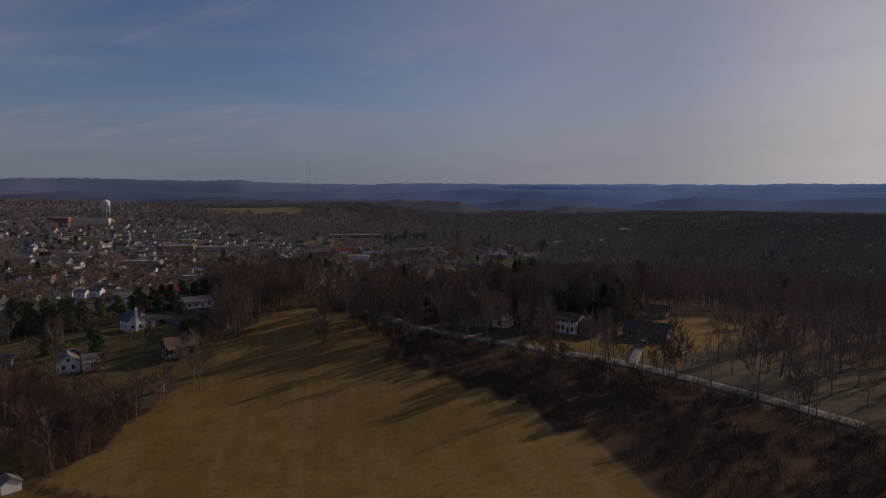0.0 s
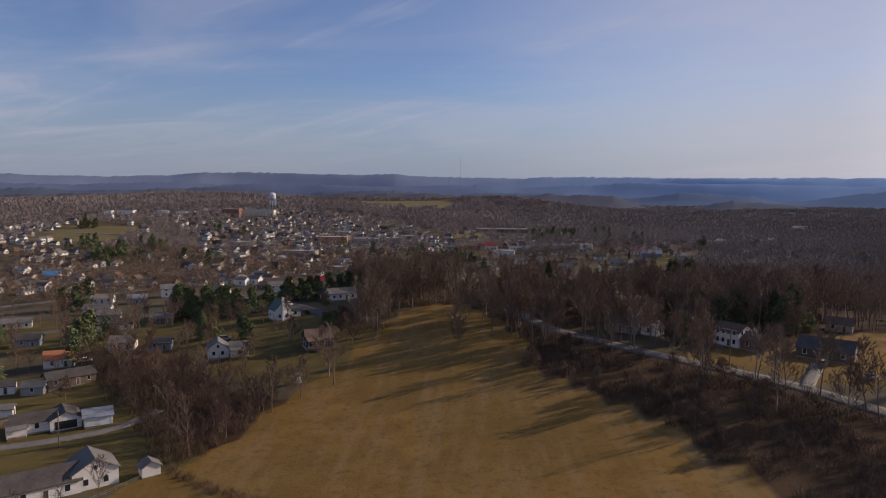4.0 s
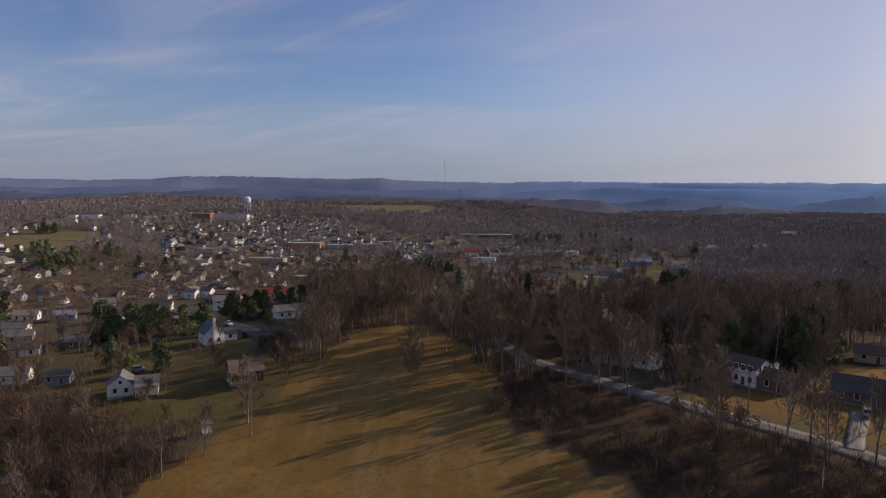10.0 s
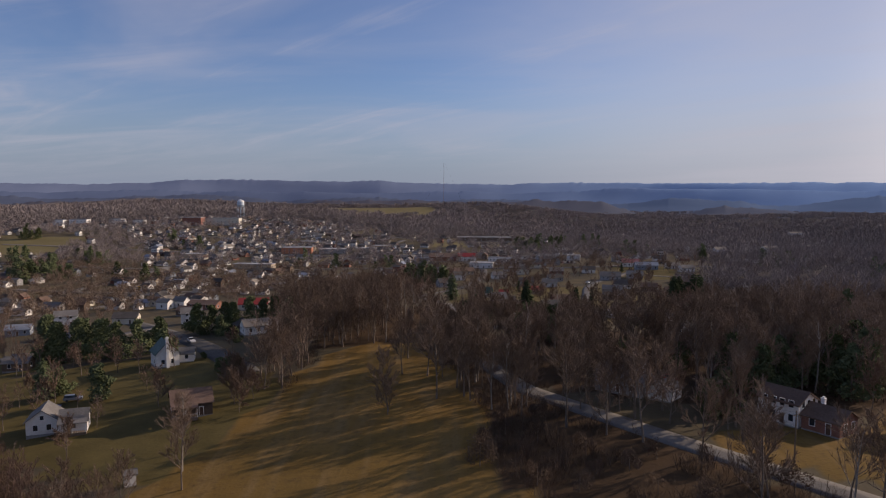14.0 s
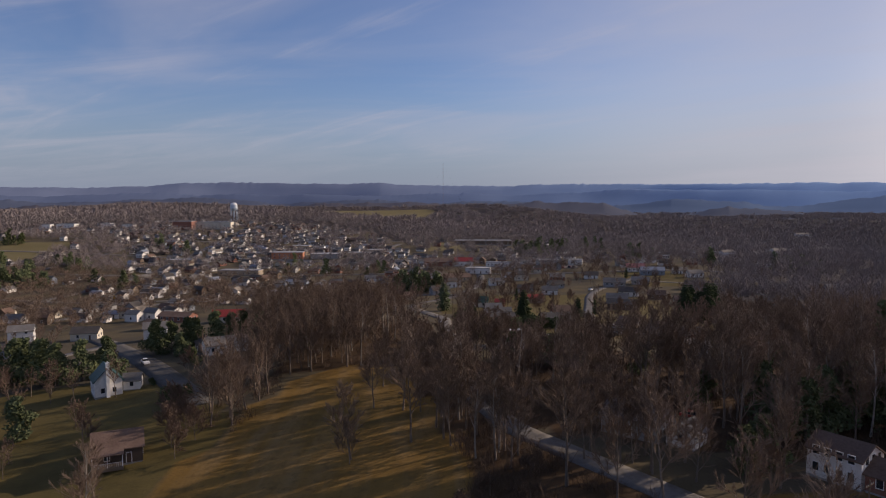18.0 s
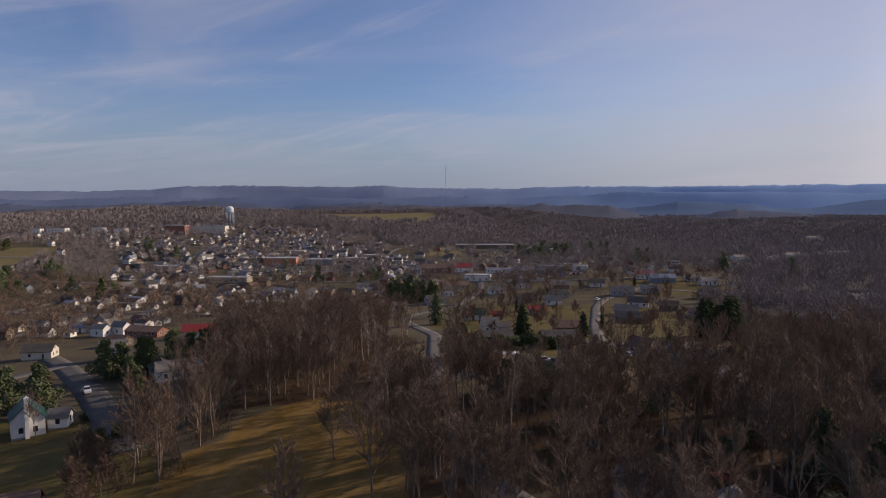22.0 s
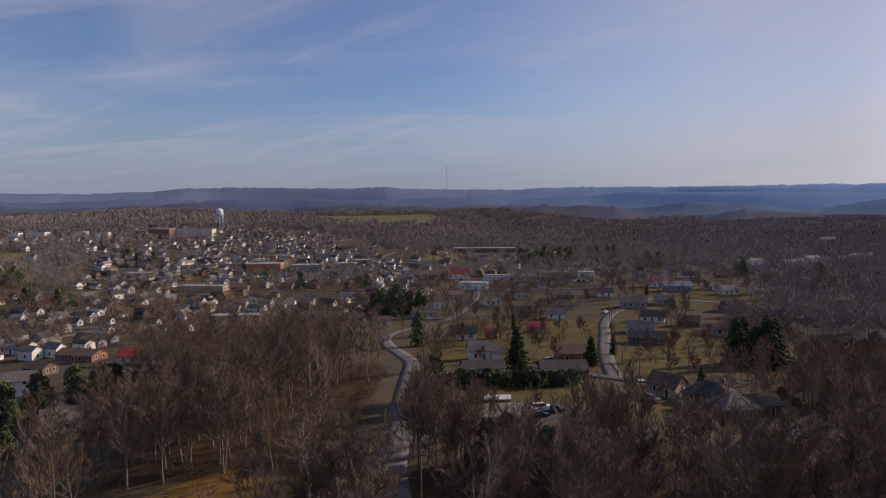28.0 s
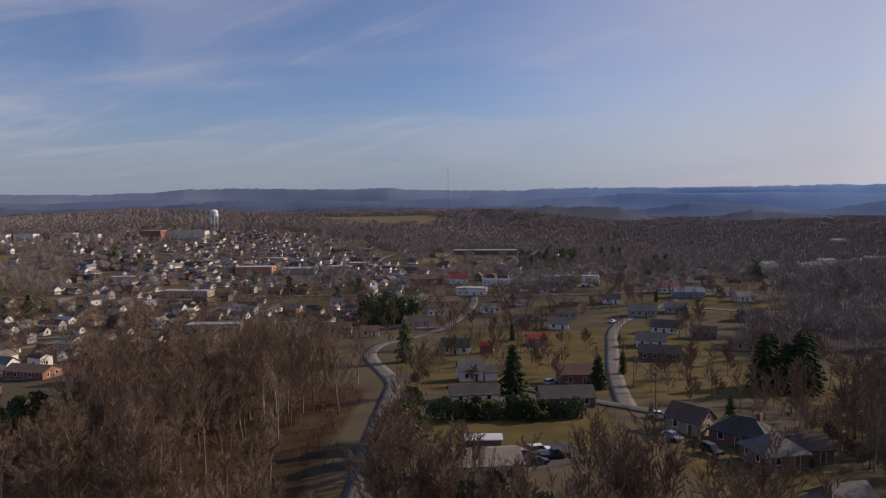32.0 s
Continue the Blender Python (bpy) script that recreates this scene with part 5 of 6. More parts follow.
house(41.5, 325, 11, 8.5, 3.0, 8, "cream_siding", "tan_shingle", 1.3, label="low cream house with a faded tan roof")
house(41.5, 338.5, 6.6, 2.8, 2.3, 2, "brown_siding", "white_metal", 0.35, name="garage", label="small brown outbuilding with a white roof", windows=False)
house(40.3, 412.5, 7, 6.2, 3.3, 8, "white_siding", "grey_shingle", 2.6, label="two-storey white gabled house on a lawn")
house(46.3, 412, 3.6, 3.6, 2.6, 8, "white_siding", "grey_shingle", 1.5, name="garage", label="small white garage beside a tall white house", windows=False)
house(40.5, 381, 12, 6.5, 2.2, 8, "white_siding", "dark_shingle", 1.8)
house(70.5, 406, 9.5, 7, 3.0, 5, "red_brick", "brown_shingle", 2.2)
house(63, 376, 13, 8, 2.4, 4, "brown_siding", "dark_shingle", 2.0)
house(36, 471, 11, 7.5, 2.8, -5, "white_siding", "green_metal", 2.6, label="white house with a dark green metal roof")
shed(48, 470, 5, 4, 2.6, -10, "red_brick", "red_metal", label="small red shed on a lawn")
house(69, 488, 8, 6, 2.6, 5, "tan_siding", "red_metal", 1.6)
house(108, 450, 14, 8, 2.7, -18, "brown_siding", "dark_shingle", 2.2)
house(177, 537, 11, 8, 3.0, -10, "grey_siding", "dark_shingle", 2.2)
house(203, 514, 11, 7, 2.8, 10, "white_siding", "dark_shingle", 2.0)
for x, y, w, d, h, yaw, wall, roof in (
    (131, 558, 16, 9, 3.2, -12, "grey_siding", "grey_shingle"), (128, 511, 13, 9, 3.2, -20, "white_siding", "dark_shingle"),
    (113, 479, 13, 9, 3.0, -15, "white_siding", "grey_shingle"), (150, 564, 13, 8, 3.0, -15, "grey_siding", "grey_shingle"),
    (140, 496, 11, 8, 3.0, -20, "brown_siding", "brown_shingle"), (146, 471, 10, 7, 3.0, -10, "tan_siding", "brown_shingle"),
    (198, 596, 12, 8, 3.2, 10, "white_siding", "grey_shingle"), (195, 618, 12, 7, 3.0, -5, "white_siding", "tan_shingle"),
    (92, 560, 12, 8, 3.0, 10, "grey_siding", "dark_shingle"), (84, 530, 11, 8, 3.0, -10, "white_siding", "grey_shingle"),
    (70, 545, 12, 8, 3.0, 0, "grey_siding", "dark_shingle"), (55, 590, 12, 8, 3.0, 8, "white_siding", "grey_shingle"),
    (75, 610, 11, 8, 4.8, 0, "cream_siding", "dark_shingle"), (100, 600, 12, 8, 3.0, -5, "red_brick", "grey_shingle"),
    (125, 602, 11, 8, 3.0, -8, "white_siding", "dark_shingle"), (15, 555, 14, 9, 3.2, 20, "grey_siding", "dark_shingle"),
    (24, 590, 12, 8, 4.8, 15, "white_siding", "dark_shingle"), (5, 600, 12, 8, 3.0, 10, "tan_siding", "brown_shingle"),
    (-22, 545, 14, 8, 3.0, 5, "tan_siding", "brown_shingle"), (-5, 530, 10, 7, 3.0, 5, "cream_siding", "brown_shingle"),
    (178, 395, 12, 8, 3.0, -20, "brown_siding", "dark_shingle"), (205, 455, 12, 8, 3.0, 10, "grey_siding", "dark_shingle"),
    (235, 470, 11, 8, 3.0, 0, "white_siding", "dark_shingle"), (255, 520, 12, 8, 3.0, 5, "grey_siding", "grey_shingle"),
):
    house(x, y, round(w * 0.86, 1), round(d * 0.92, 1), round(h * 0.88, 2), yaw, wall, roof, rise=d * 0.28, fine=False)

# ---- landmarks of the town ----
radio_mast(14, 1933, 128)
water_tower(-326, 1222)
house(-146, 822, 32, 18, 6.5, 4, "orange_brick", "flat_roof", 0, name="brick_block", label="long flat-roofed orange-brick building", step=5, fine=False)
house(-108, 830, 30, 18, 4.5, 4, "grey_siding", "flat_roof", 0, name="shop_block", label="flat-roofed grey shop building beside parked cars", step=5, fine=False)
house(-346, 1062, 26, 22, 11, 2, "red_brick", "flat_roof", 0, name="school_building", label="tall flat-roofed red-brick school building", step=4, fine=False)
house(-310, 1080, 50, 18, 9, 2, "cream_siding", "flat_roof", 0, name="school_building", label="long cream wing of a flat-roofed school", step=5, fine=False)
house(70, 1030, 76, 18, 5, -3, "brown_siding", "flat_roof", 0, name="school_building", label="very long dark flat-roofed school building", step=7, fine=False)
house(36, 731, 17, 12, 4.0, -4, "white_siding", "red_metal", 3.0, name="shop_block", label="white shop with a bright red metal roof", step=4, fine=False)
house(13, 736, 26, 16, 4.0, -4, "red_brick", "brown_shingle", 3.0, name="shop_block", label="broad low brick building with a brown roof", step=5, fine=False)
house(46, 664, 20, 14, 4.2, -8, "white_siding", "flat_roof", 0, name="shop_block", label="flat-roofed white shop with a pale roof edge", step=4, fine=False)
house(68, 708, 26, 8, 3.4, -6, "white_siding", "flat_roof", 0, name="shop_block", label="long flat-roofed pale shopping strip", step=3, fine=False)
house(28, 622, 19, 9, 3.0, 14, "tan_siding", "brown_shingle", 2.4, name="shop_block", label="long low tan building with a brown roof", step=3, fine=False)
house(111, 714, 20, 10, 3.6, 12, "grey_siding", "flat_roof", 0, name="shop_block", label="flat-roofed grey shop building by a parking lot", step=5, fine=False)
house(133, 704, 12, 11, 4.0, -14, "white_siding", "flat_roof", 0, name="shop_block", label="white flat-roofed shop building by a parking lot", step=4, fine=False)
house(167, 636, 14, 8, 3.4, -12, "white_siding", "faded_red_metal", 2.6, label="long white building with a faded red roof", name="shop_block", fine=False)
house(173, 614, 17, 9, 3.4, -8, "blue_siding", "slate_metal", 2.2, label="blue-grey building with a pale metal roof", name="shop_block", fine=False)
for x, y, w, d, h, yaw in ((-520, 1080, 40, 16, 9, 6), (-470, 1090, 30, 14, 8, 0), (-545, 1070, 24, 14, 10, 10), (-430, 1075, 26, 12, 7, 5)):
    house(x, y, w * 0.6, d, h * 0.8, yaw, "white_siding", "flat_roof", 0, name="hospital_block", label="white flat-roofed institutional block on a rise", step=4, fine=False)
for x, y, w, d, h, yaw in ((329, 857, 14, 9, 4, 10), (361, 846, 16, 10, 4, -8), (376, 868, 12, 8, 4, 0), (420, 928, 18, 10, 5, 12), (514, 997, 24, 10, 5, -5), (470, 960, 12, 8, 4, 20), (727, 1458, 28, 14, 5, -4)):
    house(x, y, w, d, h, yaw, "white_siding", "tan_shingle", 2.2, label="white house in a clearing among leafless woods", fine=False, step=5)
    back = Vector((36 - x, 210 - y)).normalized()
    for far, reach in ((14, 16), (38, 18), (66, 19), (96, 19)):
        KEEP_OFF.append((x + back.x * far, y + back.y * far, reach))
for x, y, w, d, yaw in ((-90, 560, 40, 9, 4), (-160, 700, 52, 12, -6), (-240, 770, 36, 12, 8), (-75, 850, 34, 14, -4), (-60, 880, 30, 14, -4), (-150, 905, 30, 14, 0)):
    house(x, y, w * 0.7, d, 3.8, yaw, "tan_siding", "flat_roof", 0, name="shop_block", label="long low cream commercial building", step=5, fine=False)

# ---- the town's houses ----
TOWN = [(-560, 420), (-300, 330), (-150, 430), (-130, 470), (-40, 520), (-20, 545), (40, 620), (130, 640), (110, 720), (30, 800), (-30, 900), (-60, 1010), (-90, 1120), (-220, 1190), (-420, 1160), (-560, 1060), (-640, 800)]
VALLEY = [(60, 650), (300, 630), (330, 1020), (250, 1000), (130, 1080), (20, 1080), (-50, 1030), (-20, 900), (60, 800)]
FAR_HOUSES = []


def town_houses():
    rng = random.Random(7)
    looks = [("white_siding", "grey_shingle")] * 4 + [("white_siding", "dark_shingle")] * 5 + [("cream_siding", "brown_shingle"), ("brown_siding", "brown_shingle"), ("brown_siding", "dark_shingle"), ("grey_siding", "dark_shingle"), ("tan_siding", "dark_shingle"), ("white_siding", "slate_metal"), ("tan_siding", "grey_shingle"), ("red_brick", "dark_shingle"), ("red_brick", "brown_shingle"), ("grey_siding", "dark_shingle"), ("blue_siding", "grey_shingle"), ("grey_siding", "grey_shingle"), ("white_siding", "tan_shingle")]
    sizes = ((7.6, 5.4, 3.9), (9, 5.4, 2.4), (6.5, 5.2, 4.0), (10.5, 5.8, 2.4), (8, 5.4, 2.4), (6.6, 5.0, 2.3), (9.6, 5.6, 2.4), (4.6, 3.6, 2.2))
    spots = []
    for k in range(72):
        y = 440 + k * 10.8 + rng.uniform(-3, 3)
        x = -640 + rng.uniform(0, 12)
        while x < 140:
            px, py = x + rng.uniform(-4, 4), y + 0.12 * (x + 250) + rng.uniform(-5, 5)
            x += rng.uniform(10, 22) * (1.0 if px > -420 else 1.4)
            thick = noise.noise((px / 60, py / 60, 4.7))
            chance = 0.95 if px > -330 and py > 800 else 0.80
            if thick > -0.25 and inside(TOWN, px, py) and not inside(SLOPE_WOODS, px, py) and not inside(SLOPE_LEFT, px, py) and clear_of(px, py, 2.6) and rng.random() < chance:
                spots.append((px, py))
                KEEP_OFF.append((px, py, 4.4))
    for px, py in fill(VALLEY, 30, 6, 5):
        spots.append((px, py))
        KEEP_OFF.append((px, py, 5.8))
    for px, py in fill([(300, 820), (640, 860), (700, 1300), (520, 1330), (360, 1000)], 42, 5, 6):
        spots.append((px, py))
        KEEP_OFF.append((px - 2, py - 8, 10.0))
    spots.sort(key=lambda p: hypot(p[0] - 36, p[1] - 210))
    for i, (px, py) in enumerate(spots):
        (w, d, h), (wall, roof) = rng.choice(sizes), rng.choice(looks)
        block = 22 * noise.noise((px / 150, py / 150, 9.1))
        yaw = rng.choice((-14, -14, 76, -14)) + block + rng.uniform(-6, 6)
        if i < 280:
            house(px, py, w, d, h, yaw, wall, roof, rise=d * rng.choice((0.24, 0.30, 0.38)), fine=False, step=4.2 if i < 120 else 6.0, keep=False, group="town houses")
        else:
            FAR_HOUSES.append((px, py, w, d, h, yaw, wall, roof))


town_houses()


def distant_houses():
    """The houses past those that can be told apart, joined into one."""
    names = ["white_siding", "brown_siding", "cream_siding", "grey_siding", "tan_siding", "red_brick", "blue_siding", "grey_shingle", "dark_shingle", "brown_shingle", "tan_shingle", "slate_metal", "glass"]
    out = Shape()
    for x, y, w, d, h, yaw, wall, roof in FAR_HOUSES:
        m = pose(x, y, gz(x, y) + 0.3, 0, 0, yaw)
        rise = d * 0.32
        for s, mat in ((wall_shape(w, d, h, rise, False), wall), (roof_shape(w, d, h, rise, False), roof)):
            n = len(out.v)
            out.v += [tuple(m @ Vector(p)) for p in s.v]
            out.f += [tuple(n + k for k in f) for f in s.f]
            out.m += [names.index(mat)] * len(s.f)
        g = Shape()
        g.box(-w / 2 + 0.02, -d / 2 + 0.02, -1.6, w / 2 - 0.02, d / 2 - 0.02, -0.02)
        for u in (-0.3, 0.05, 0.32):
            g.box(u * w - 0.5, -d / 2 - 0.05, 0.9, u * w + 0.5, -d / 2, 2.3)
            g.box(w / 2, u * d - 0.5, 0.9, w / 2 + 0.05, u * d + 0.5, 2.3)
        n = len(out.v)
        out.v += [tuple(m @ Vector(p)) for p in g.v]
        out.f += [tuple(n + k for k in f) for f in g.f]
        out.m += [names.index("glass")] * len(g.f)
    tagged(new("distant_houses", out.mesh("distant_houses", *names)), "many small pale houses of the far town", "houses", kind="stuff")


distant_houses()

# ---- cars and poles ----
for x, y, yaw, paint, kind in (
    (48.3, 332.6, 20, "car_silver", "suv"), (51.8, 335.2, 15, "car_white", "suv"), (50.6, 329.4, 18, "car_dark", "sedan"), (54.2, 332.6, 15, "car_dark", "pickup"),
    (82, 362.5, -20, "car_white", "sedan"), (86, 361, -25, "car_dark", "suv"), (79.5, 345, -60, "car_silver", "sedan"), (84, 336, -70, "car_dark", "suv"),
    (103, 178, 35, "car_white", "sedan"), (97.5, 190, 60, "car_silver", "suv"),
    (-92.4, 258.5, 20, "car_blue", "sedan"), (-89.5, 264, 20, "car_silver", "suv"), (-77, 306, 20, "car_white", "sedan"), (-81, 330, 125, "car_white", "pickup"),
    (-134, 246, 20, "car_white", "sedan"), (-104, 147, 30, "car_white", "suv"), (70, 247, -40, "car_red", "sedan"),
    (67, 398, 40, "car_dark", "sedan"), (63, 402, 40, "car_silver", "suv"), (112, 541, 50, "car_white", "sedan"),
):
    car(x, y, yaw, paint, kind)
lot = random.Random(3)
for k in range(44):
    u, v = lot.uniform(0, 1), k % 3
    car(60 + 68 * u, 690 + 8 * (v - 1) - 8 * u, 80 + lot.uniform(-6, 6), lot.choice(list(PAINT_WORDS)), lot.choice(("sedan", "suv", "pickup")), None)
bus_body = Shape()
bus_body.box(-4.5, -1.2, 0.5, 4.5, 1.2, 3.0)
bus_body.box(4.5, -1.0, 0.5, 5.6, 1.0, 1.7)
bus_glass = Shape()
bus_glass.box(-4.2, -1.24, 1.8, 4.2, 1.24, 2.5)
bus = thing("school_bus", "yellow school bus parked in town", "bus", pose(-200, 560, gz(-200, 560) + 0.1, 0, 0, 10))
part("body", bus_body.mesh("body", "yellow_paint"), bus)
part("window_band", bus_glass.mesh("window_band", "glass"), bus)
for a in (-3, 3.6):
    for b in (-1.05, 1.05):
        part("wheel", CACHE["wheel"], bus, Matrix.LocRotScale((a, b, 0.48), None, (1.45, 1.45, 1.45)))

pole_line([(92, 168), (74, 194), (54, 222), (37, 250), (27, 285), (25.5, 325), (25, 365), (22, 405)])
pole_line([(84, 372), (86, 400), (93, 440), (101, 480), (107, 510), (118, 536)])
pole_line([(-120, 160), (-100, 171), (-84, 190)])

# ---- trees that stand alone ----
rt = random.Random(21)


def grow(kinds, x, y, scale=1.0, tall=1.0):
    plant(rt.choice(kinds) if isinstance(kinds, list) else kinds, x, y, scale * rt.uniform(0.92, 1.08), rt.uniform(0, 6.28), tall)


for x, y, s in ((-43, 256, 0.6), (-41, 252, 0.55), (-45, 262, 0.6), (-38, 246, 0.5)):
    grow(SMALL, x, y, s * 1.8)
for x, y, s in ((0, 236, 0.55), (39, 219, 0.95), (52, 208, 0.95), (1.6, 266, 0.7), (46, 213, 0.8), (28, 232, 0.8), (30, 236, 0.9), (25, 245, 0.9), (60, 199, 0.85), (66, 190, 0.9), (-38, 208, 0.75), (-41, 216, 0.8), (-46, 199, 0.7), (-49, 195, 0.7), (-52, 190, 0.75), (-44, 226, 0.8), (-36, 262, 0.9), (-33, 268, 0.95), (-31, 262, 0.85), (-28, 283, 1.0), (-30, 290, 1.0), (-40, 274, 0.8), (-26, 300, 1.0), (84, 166, 0.9), (90, 158, 0.9), (78, 176, 0.8)):
    grow(BARE + PALE[:1], x, y, s)
grow(OAK, 76, 181, 0.9)
grow(OAK, 26, 388, 0.95)
grow(OAK, 66, 302, 1.05)
for x, y, s in ((45, 300, 0.7), (61, 296, 0.7), (73, 304, 0.65), (34, 299, 0.75), (79, 300, 0.7)):
    grow(BARE, x, y, s)
for x, y in ((56, 297), (51, 296), (60, 302)):
    grow(PINE[2], x, y, 0.62)
grow(OAK, 30.5, 428, 0.7)
grow(OAK, 103, 337, 0.65)
for x, y in ((120, 420), (124, 402), (95, 405), (128, 440), (70, 470), (52, 500), (60, 520), (86, 470), (95, 380), (150, 430), (160, 410), (165, 520), (48, 442), (62, 440), (-60, 312), (-90, 325), (-105, 270), (-110, 245), (-96, 262), (-62, 255), (-90, 225), (-70, 225), (-118, 205), (-100, 205), (105, 222), (70, 212), (112, 362), (120, 340), (109, 322), (35, 455), (140, 520), (155, 545), (-95, 300), (-40, 258), (-37, 255), (-43, 262), (-33, 300), (-22, 318)):
    grow(SMALL, x, y, rt.uniform(0.8, 1.15))
for x, y, s, k in ((-82.5, 264, 0.95, 2), (-130, 322, 1.05, 1), (-134, 328, 1.0, 1), (-118, 324, 0.9, 1), (-106, 316, 0.95, 1), (69, 219, 0.75, 2), (73, 222, 0.8, 2), (86, 232, 0.85, 1), (104, 228, 0.9, 1), (112, 236, 0.95, 1),
                   (-122, 315, 0.9, 1), (-116, 318, 0.95, 1), (-110, 320, 0.9, 1), (-126, 322, 0.9, 1), (-100, 312, 0.9, 1), (-94, 315, 0.85, 1), (-88, 318, 0.85, 1), (-83, 310, 0.8, 2), (-100, 268, 0.75, 0), (-97, 271, 0.7, 2),
                   (-74, 342, 0.8, 2), (-79, 347, 0.8, 1), (-71, 350, 0.85, 1), (-86, 352, 0.8, 1), (-66, 356, 0.85, 1), (-61, 358, 0.8, 1), (-56, 357, 0.8, 1), (-51, 360, 0.75, 1), (-92, 362, 0.75, 2), (-46, 362, 0.7, 2), (-76, 356, 0.8, 1),
                   (-190, 278, 0.9, 1), (-195, 285, 0.9, 1), (-202, 282, 0.9, 1), (-150, 222, 0.6, 0), (-160, 228, 0.7, 0),
                   (92, 238, 0.9, 1), (99, 242, 0.95, 1), (105, 236, 0.9, 1), (84, 246, 0.8, 1), (110, 246, 1.0, 1), (118, 250, 0.95, 1), (76, 256, 0.7, 2), (124, 258, 0.9, 1),
                   (18, 452, 0.85, 0), (26, 335, 0.8, 1), (28, 345, 0.75, 1), (52, 292, 0.6, 2), (48, 296, 0.8, 2), (38, 301, 0.75, 2), (42, 306, 0.7, 2), (-30, 345, 0.75, 1), (-62, 322, 0.5, 2), (70, 284, 0.7, 2), (112, 296, 0.75, 2)):
    grow(PINE[k], x, y, s)
grow(SPRUCE, 75.4, 396.5, 1.0)
for x, y, s in ((51.5, 391, 1.6), (123, 402, 1.75), (126.5, 405, 1.7), (131, 398, 2.05), (135, 402, 1.9), (127.5, 399, 1.6)):
    grow(SPRUCE, x, y, s)
grow(HEDGE, -51, 278, 1.5)
grow(HEDGE, -54, 281, 1.2)
for x, y in ((52, 410), (88, 421), (60, 500), (150, 600), (95, 355)):
    grow(CEDAR, x, y, 0.8)
for k in range(12):
    grow(HEDGE, 31.5 + 2.9 * k, 363 - 0.1 * k + rt.uniform(-1.2, 1.2), rt.uniform(1.1, 1.45))
for x, y in ((-52, 290), (-50, 286), (-66, 300), (26, 420), (24, 412), (98, 330), (84, 326), (88, 324), (99, 340), (60, 372), (66, 368)):
    grow(HEDGE, x, y, rt.uniform(0.5, 0.8))
for x, y in ((18, 207), (20, 204), (22, 209), (66, 186), (69, 184), (52, 200), (58, 194), (26, 218), (32, 212), (40, 204), (46, 196), (36, 190), (44, 184), (52, 180), (60, 172), (34, 176), (72, 168), (66, 160), (78, 152), (54, 164), (46, 168), (86, 142), (62, 148), (74, 138), (56, 140), (50, 152)):
    grow(THICKET, x, y, rt.uniform(0.6, 1.15))

for x, y in fill([(14, 258), (18, 222), (24, 190), (36, 164), (50, 140), (78, 120), (98, 130), (80, 160), (62, 186), (44, 210), (30, 236), (22, 262)], 14, 59):
    grow(THICKET, x, y, rt.uniform(0.45, 0.9))

yards = fill([(26, 388), (78, 383), (140, 384), (180, 400), (200, 560), (230, 640), (60, 650), (20, 600), (30, 540), (20, 470)], 13.5, 60, -1.0)
for x, y in yards[::4]:
    grow(SMALL + [OAK], x, y, rt.uniform(0.6, 1.05))
for x, y in fill([(-150, 226), (-84, 222), (-90, 280), (-100, 310), (-150, 290)], 22, 61):
    grow(SMALL, x, y, rt.uniform(0.6, 1.0))
for x, y, s in ((50, 227, 0.85), (54, 221, 0.8), (60, 217, 0.85), (46, 233, 0.9), (42, 240, 0.9), (72, 213, 0.85), (74.5, 217, 0.8), (49, 233, 0.85), (55, 229, 0.8), (61, 225, 0.85), (52, 226, 0.75), (44, 229, 0.8)):
    grow(BARE, x, y, s)

# ---- woods ----
near_trees = fill([(-42, 297), (-26, 300), (-6, 304), (-4, 400), (-20, 420), (-60, 400), (-58, 362), (-40, 350)], 5.8, 31) + fill([(-4, 304), (15, 302), (13, 400), (-4, 400)], 11, 30)
near_trees += fill([(28, 254), (60, 262), (74, 252), (110, 262), (112, 282), (62, 288), (48, 300), (40, 306), (25, 299)], 6.2, 32, 0.5)
near_trees += fill([(24, 300), (46, 306), (36, 320), (25, 318)], 5.0, 35) + [(24.3 + 1.5 * (k % 3), 298 + 2.9 * k) for k in range(19)]
near_trees += fill([(72, 228), (112, 226), (138, 262), (112, 262), (74, 250)], 6.5, 37, 0.5)
near_trees += fill([(54, 290), (66, 291), (69, 320), (56, 324)], 5.5, 54) + fill([(104, 288), (140, 296), (170, 372), (140, 384), (112, 350), (106, 322)], 6.6, 55)
near_trees += [(0, 238), (2.4, 282), (11.5, 244), (17.7, 257), (8.7, 263)] + fill([(4, 300), (10, 266), (18, 240), (24, 226), (36, 228), (30, 240), (23, 264), (17, 300)], 5.6, 38)
near_trees += [(93, 147), (98, 136), (72, 173), (83, 153), (64, 182), (76, 166), (88, 150), (103, 128), (60, 176), (70, 158)]
near_trees += fill([(-38, 258), (-30, 262), (-27, 300), (-40, 298), (-40, 275)], 5.5, 40)
near_trees += fill(THICKET_LAND, 19.0, 33)
NEAR_LIMIT = 420
for i, (x, y) in enumerate(near_trees[:NEAR_LIMIT]):
    grow(BARE + BARE + PALE, x, y, rt.uniform(0.72, 1.0) * (0.76 if x > 20 and y > 284 else 1.0))


def places(pts, seed, lo, hi):
    rng = random.Random(seed)
    return [(x, y, rng.uniform(lo, hi), rng.uniform(0, 6.28), rng.uniform(0.85, 1.15)) for x, y in pts]


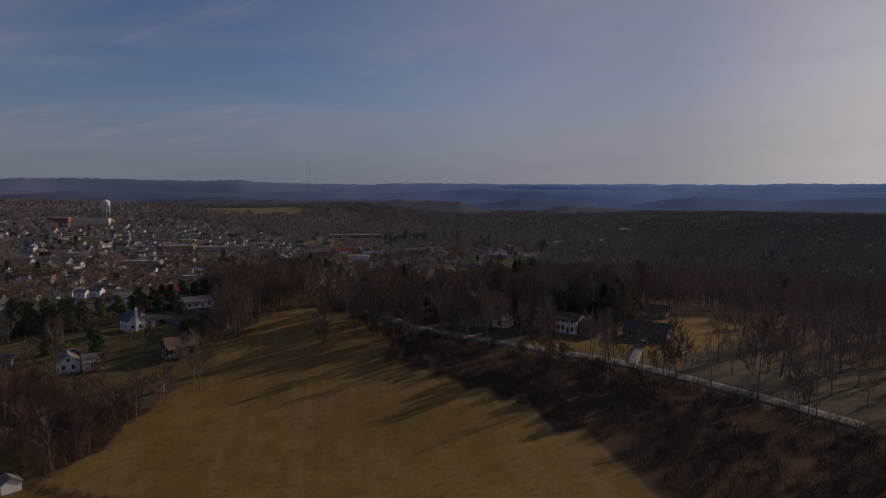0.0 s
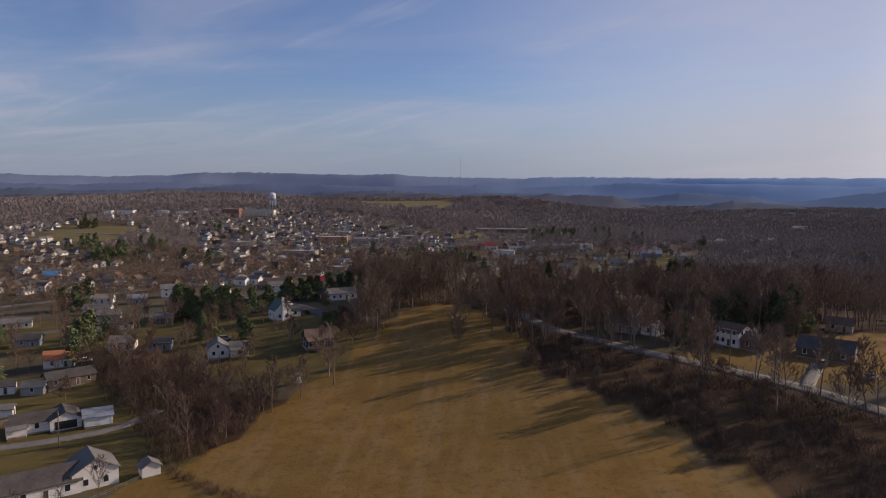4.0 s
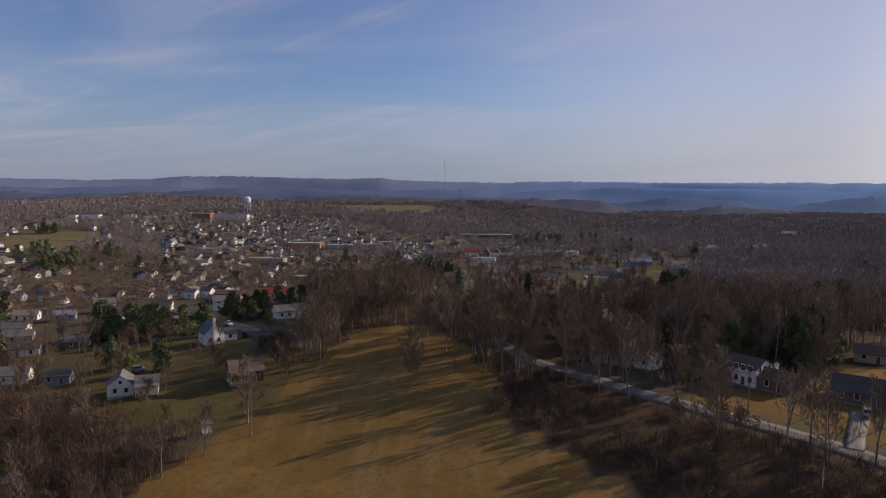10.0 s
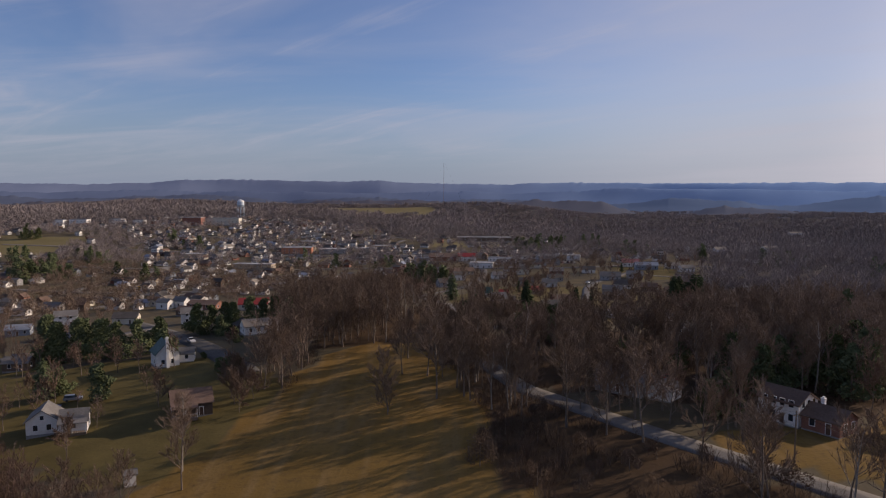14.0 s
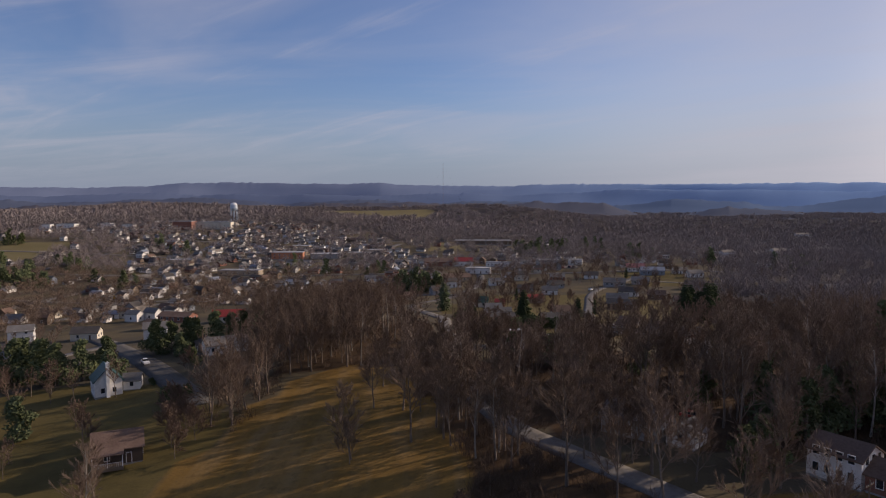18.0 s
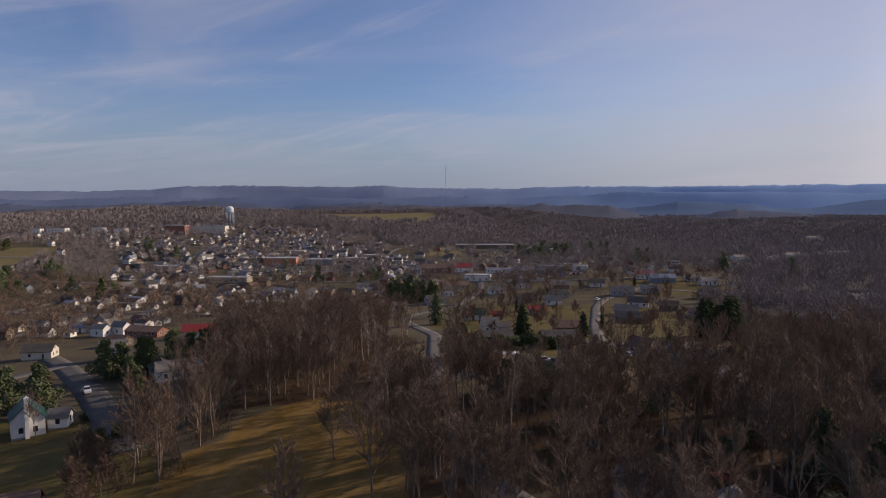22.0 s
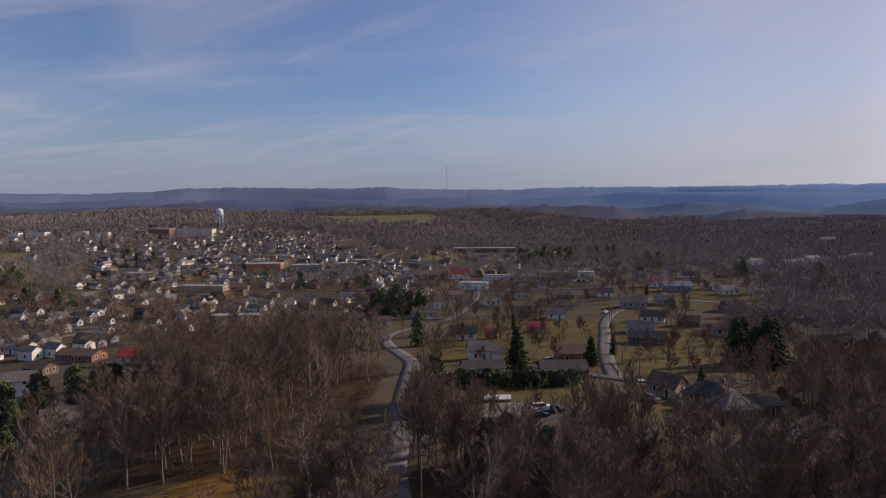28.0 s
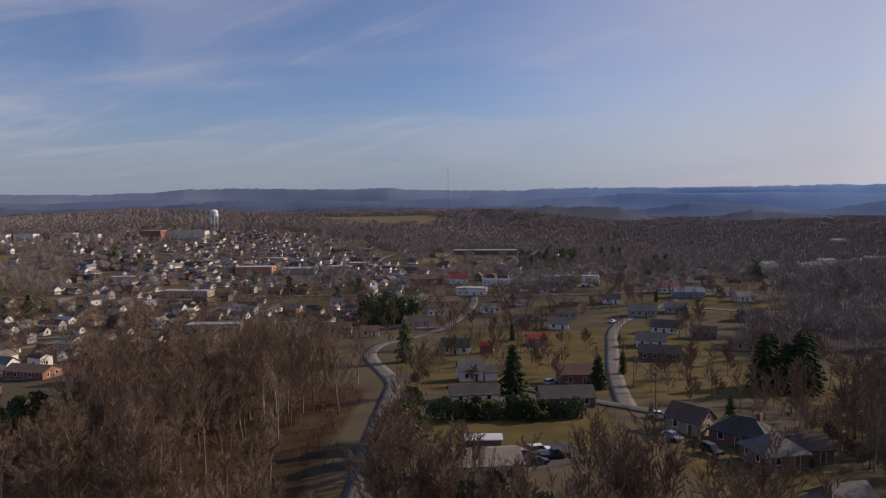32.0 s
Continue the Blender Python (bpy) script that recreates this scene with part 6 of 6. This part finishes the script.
YARDS = [[(66, 196), (106, 166), (150, 194), (152, 238), (112, 232), (74, 232)]]
mid = fill(WOODS_RIGHT, 7.2, 41, 0.5, YARDS + [[(20, 230), (74, 230), (112, 262), (150, 290), (130, 340), (60, 330), (20, 330)]])
mid += fill([(112, 60), (400, 40), (420, 100), (150, 160), (124, 190), (106, 166), (98, 146)], 9, 51) + fill([(-60, 400), (-20, 420), (12, 400), (4, 440), (-30, 500), (-70, 470)], 9, 42) + near_trees[NEAR_LIMIT:]
near_mid = [p for p in mid if hypot(p[0], p[1] - 150) < 330 and p[0] < 330]
far_mid = [p for i, p in enumerate(mid) if (i % 5 < 2 or hypot(*p) < 520) and not (hypot(p[0], p[1] - 150) < 330 and p[0] < 330)]
scatter("woodland", MID_FORMS, places(near_mid, 1, 0.75, 1.0), ("bark", "twigs"), "dense leafless grey-brown woodland", "woods")
scatter("woodland_far", FAR_FORMS, places(far_mid, 2, 0.75, 1.05), ("hazed_twigs", "hazed_twigs"), "leafless brown woodland beyond the houses", "woods")
wild = fill(THICKET_LAND, 4.6, 56) + [(-85, 131), (-92, 127), (-79, 136), (-97, 133), (-74, 140)]
scatter("thicket_trees", YARD_FORMS, places(wild, 8, 0.36, 0.58), ("thicket_twigs", "thicket_twigs"), "dense young leafless trees of a brown thicket", "trees")
town_trees = [q for q in fill(TOWN, 9.6, 43, -3.0, [SLOPE_LEFT, SLOPE_FOOT]) if noise.noise((q[0] / 45, q[1] / 45, 0.3)) > -0.28] + fill(SLOPE_WOODS, 10.5, 64, -1.0, [SLOPE_LEFT])
town_trees += fill([(-330, 400), (-150, 440), (-60, 520), (-40, 560), (-120, 640), (-330, 620)], 11, 67, -2.0)
near_town, far_town = [q for q in town_trees if q[1] < 700], [q for q in town_trees if q[1] >= 700]
scatter("town_trees", TOWN_FORMS, places(near_town, 3, 0.36, 0.78), ("bark", "twigs"), "leafless street and yard trees of the town", "trees")
scatter("town_trees_far", TOWN_FAR_FORMS, places(far_town, 10, 0.38, 0.8), ("bark", "hazed_twigs"), "leafless trees between the far houses", "trees")
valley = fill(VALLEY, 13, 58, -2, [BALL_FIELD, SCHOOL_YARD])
scatter("valley_trees", FAR_FORMS, places(valley, 9, 0.5, 0.95), ("hazed_twigs", "hazed_twigs"), "leafless trees round the school and shops", "trees")
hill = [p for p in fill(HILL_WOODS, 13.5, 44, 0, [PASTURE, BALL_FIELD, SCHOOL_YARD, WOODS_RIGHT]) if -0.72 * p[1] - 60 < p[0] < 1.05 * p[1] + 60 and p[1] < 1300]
scatter("hill_woods", DIST_FORMS, places(hill, 4, 0.7, 1.0), ("hazed_twigs", "hazed_twigs"), "leafless brown woods on the hills behind the town", "woods")
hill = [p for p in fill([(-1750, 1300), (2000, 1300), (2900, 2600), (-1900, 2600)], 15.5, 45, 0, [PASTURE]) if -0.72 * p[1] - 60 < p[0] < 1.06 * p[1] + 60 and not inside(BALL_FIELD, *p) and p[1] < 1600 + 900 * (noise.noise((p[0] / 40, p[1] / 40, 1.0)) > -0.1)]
scatter("hill_woods_far", DIST_FAR_FORMS, places(hill, 11, 0.7, 1.0), ("hazed_twigs", "hazed_twigs"), "leafless brown woods on the far hills", "woods")
more = fill([(-60, 430), (0, 440), (40, 520), (150, 560), (260, 560), (260, 660), (140, 700), (0, 640), (-60, 540)], 14, 45, -2) + fill([(-300, 330), (-150, 250), (-110, 300), (-150, 430), (-300, 420)], 16, 52, -2) + fill([(85, 385), (180, 380), (200, 560), (110, 540)], 19, 53) + fill([(24, 390), (76, 384), (95, 480), (90, 560), (30, 540)], 19, 57)
more += fill([(-330, 190), (-150, 200), (-125, 225), (-145, 262), (-60, 232), (-66, 290), (-120, 330), (-230, 340), (-330, 330)], 12.5, 66, 0.5)
more += fill([(104, 332), (150, 350), (160, 400), (118, 392), (100, 366)], 7.5, 62)
for x, y in fill([(104, 318), (150, 340), (150, 384), (112, 372)], 11, 63):
    grow(THICKET, x, y, rt.uniform(0.6, 1.0))
scatter("yard_trees", YARD_FORMS, places(more, 5, 0.36, 0.72), ("bark", "red_twigs"), "leafless yard trees between houses", "trees")
pines = [(x + a, y + b) for x, y, n in ((-80, 690, 3), (-280, 836, 4), (-311, 605, 18), (-290, 625, 9), (-345, 690, 12), (-380, 705, 10), (-310, 710, 8), (-300, 880, 5), (150, 930, 10), (190, 940, 10), (-230, 620, 5), (250, 700, 7), (290, 640, 8), (210, 780, 6), (420, 900, 8), (-480, 900, 8), (-120, 720, 4), (-40, 690, 4), (320, 560, 8), (360, 460, 10), (180, 330, 12), (220, 290, 10), (-420, 430, 8), (-200, 366, 6), (-155, 236, 4), (-156, 277, 4)) for a, b in [(rt.gauss(0, 9), rt.gauss(0, 9)) for _ in range(n)]]
pines += [(x + rt.gauss(0, 4), y + rt.gauss(0, 4)) for x, y, n in ((-8, 568, 9), (0, 571, 6), (9, 577, 11), (102, 868, 9), (120, 876, 10), (138, 862, 10), (112, 846, 6)) for _ in range(n)]
pines = [p for p in pines if clear_of(*p)]
scatter("evergreens", FAR_PINES, places(pines, 6, 0.75, 1.1), ("bark", "needles"), "dark green pines in clumps through the town", "trees")
brush = [q for q in fill(SEDGE, 2.4, 46) if noise.noise((q[0] / 13, q[1] / 13, 2.2)) > -0.22] + fill(THICKET_LAND, 2.6, 47) + fill(WOODS_NEAR, 5.0, 48) + fill([(-30, 252), (-24, 296), (-36, 300), (-44, 270)], 3.5, 49) + fill([(26, 252), (70, 224), (112, 226), (138, 262), (150, 300), (26, 300)], 3.6, 50)
scatter("hedgerow", BRUSH_FORMS, places(fill(HEDGEROW, 1.0, 65), 12, 0.22, 0.5), ("brush", "brush"), "low ragged row of dead weeds and briars between fields", "hedge")
scatter("brush", BRUSH_FORMS, places(brush, 7, 0.6, 1.2), ("brush", "brush"), "tangled leafless brush and tall dead weeds", "brush")
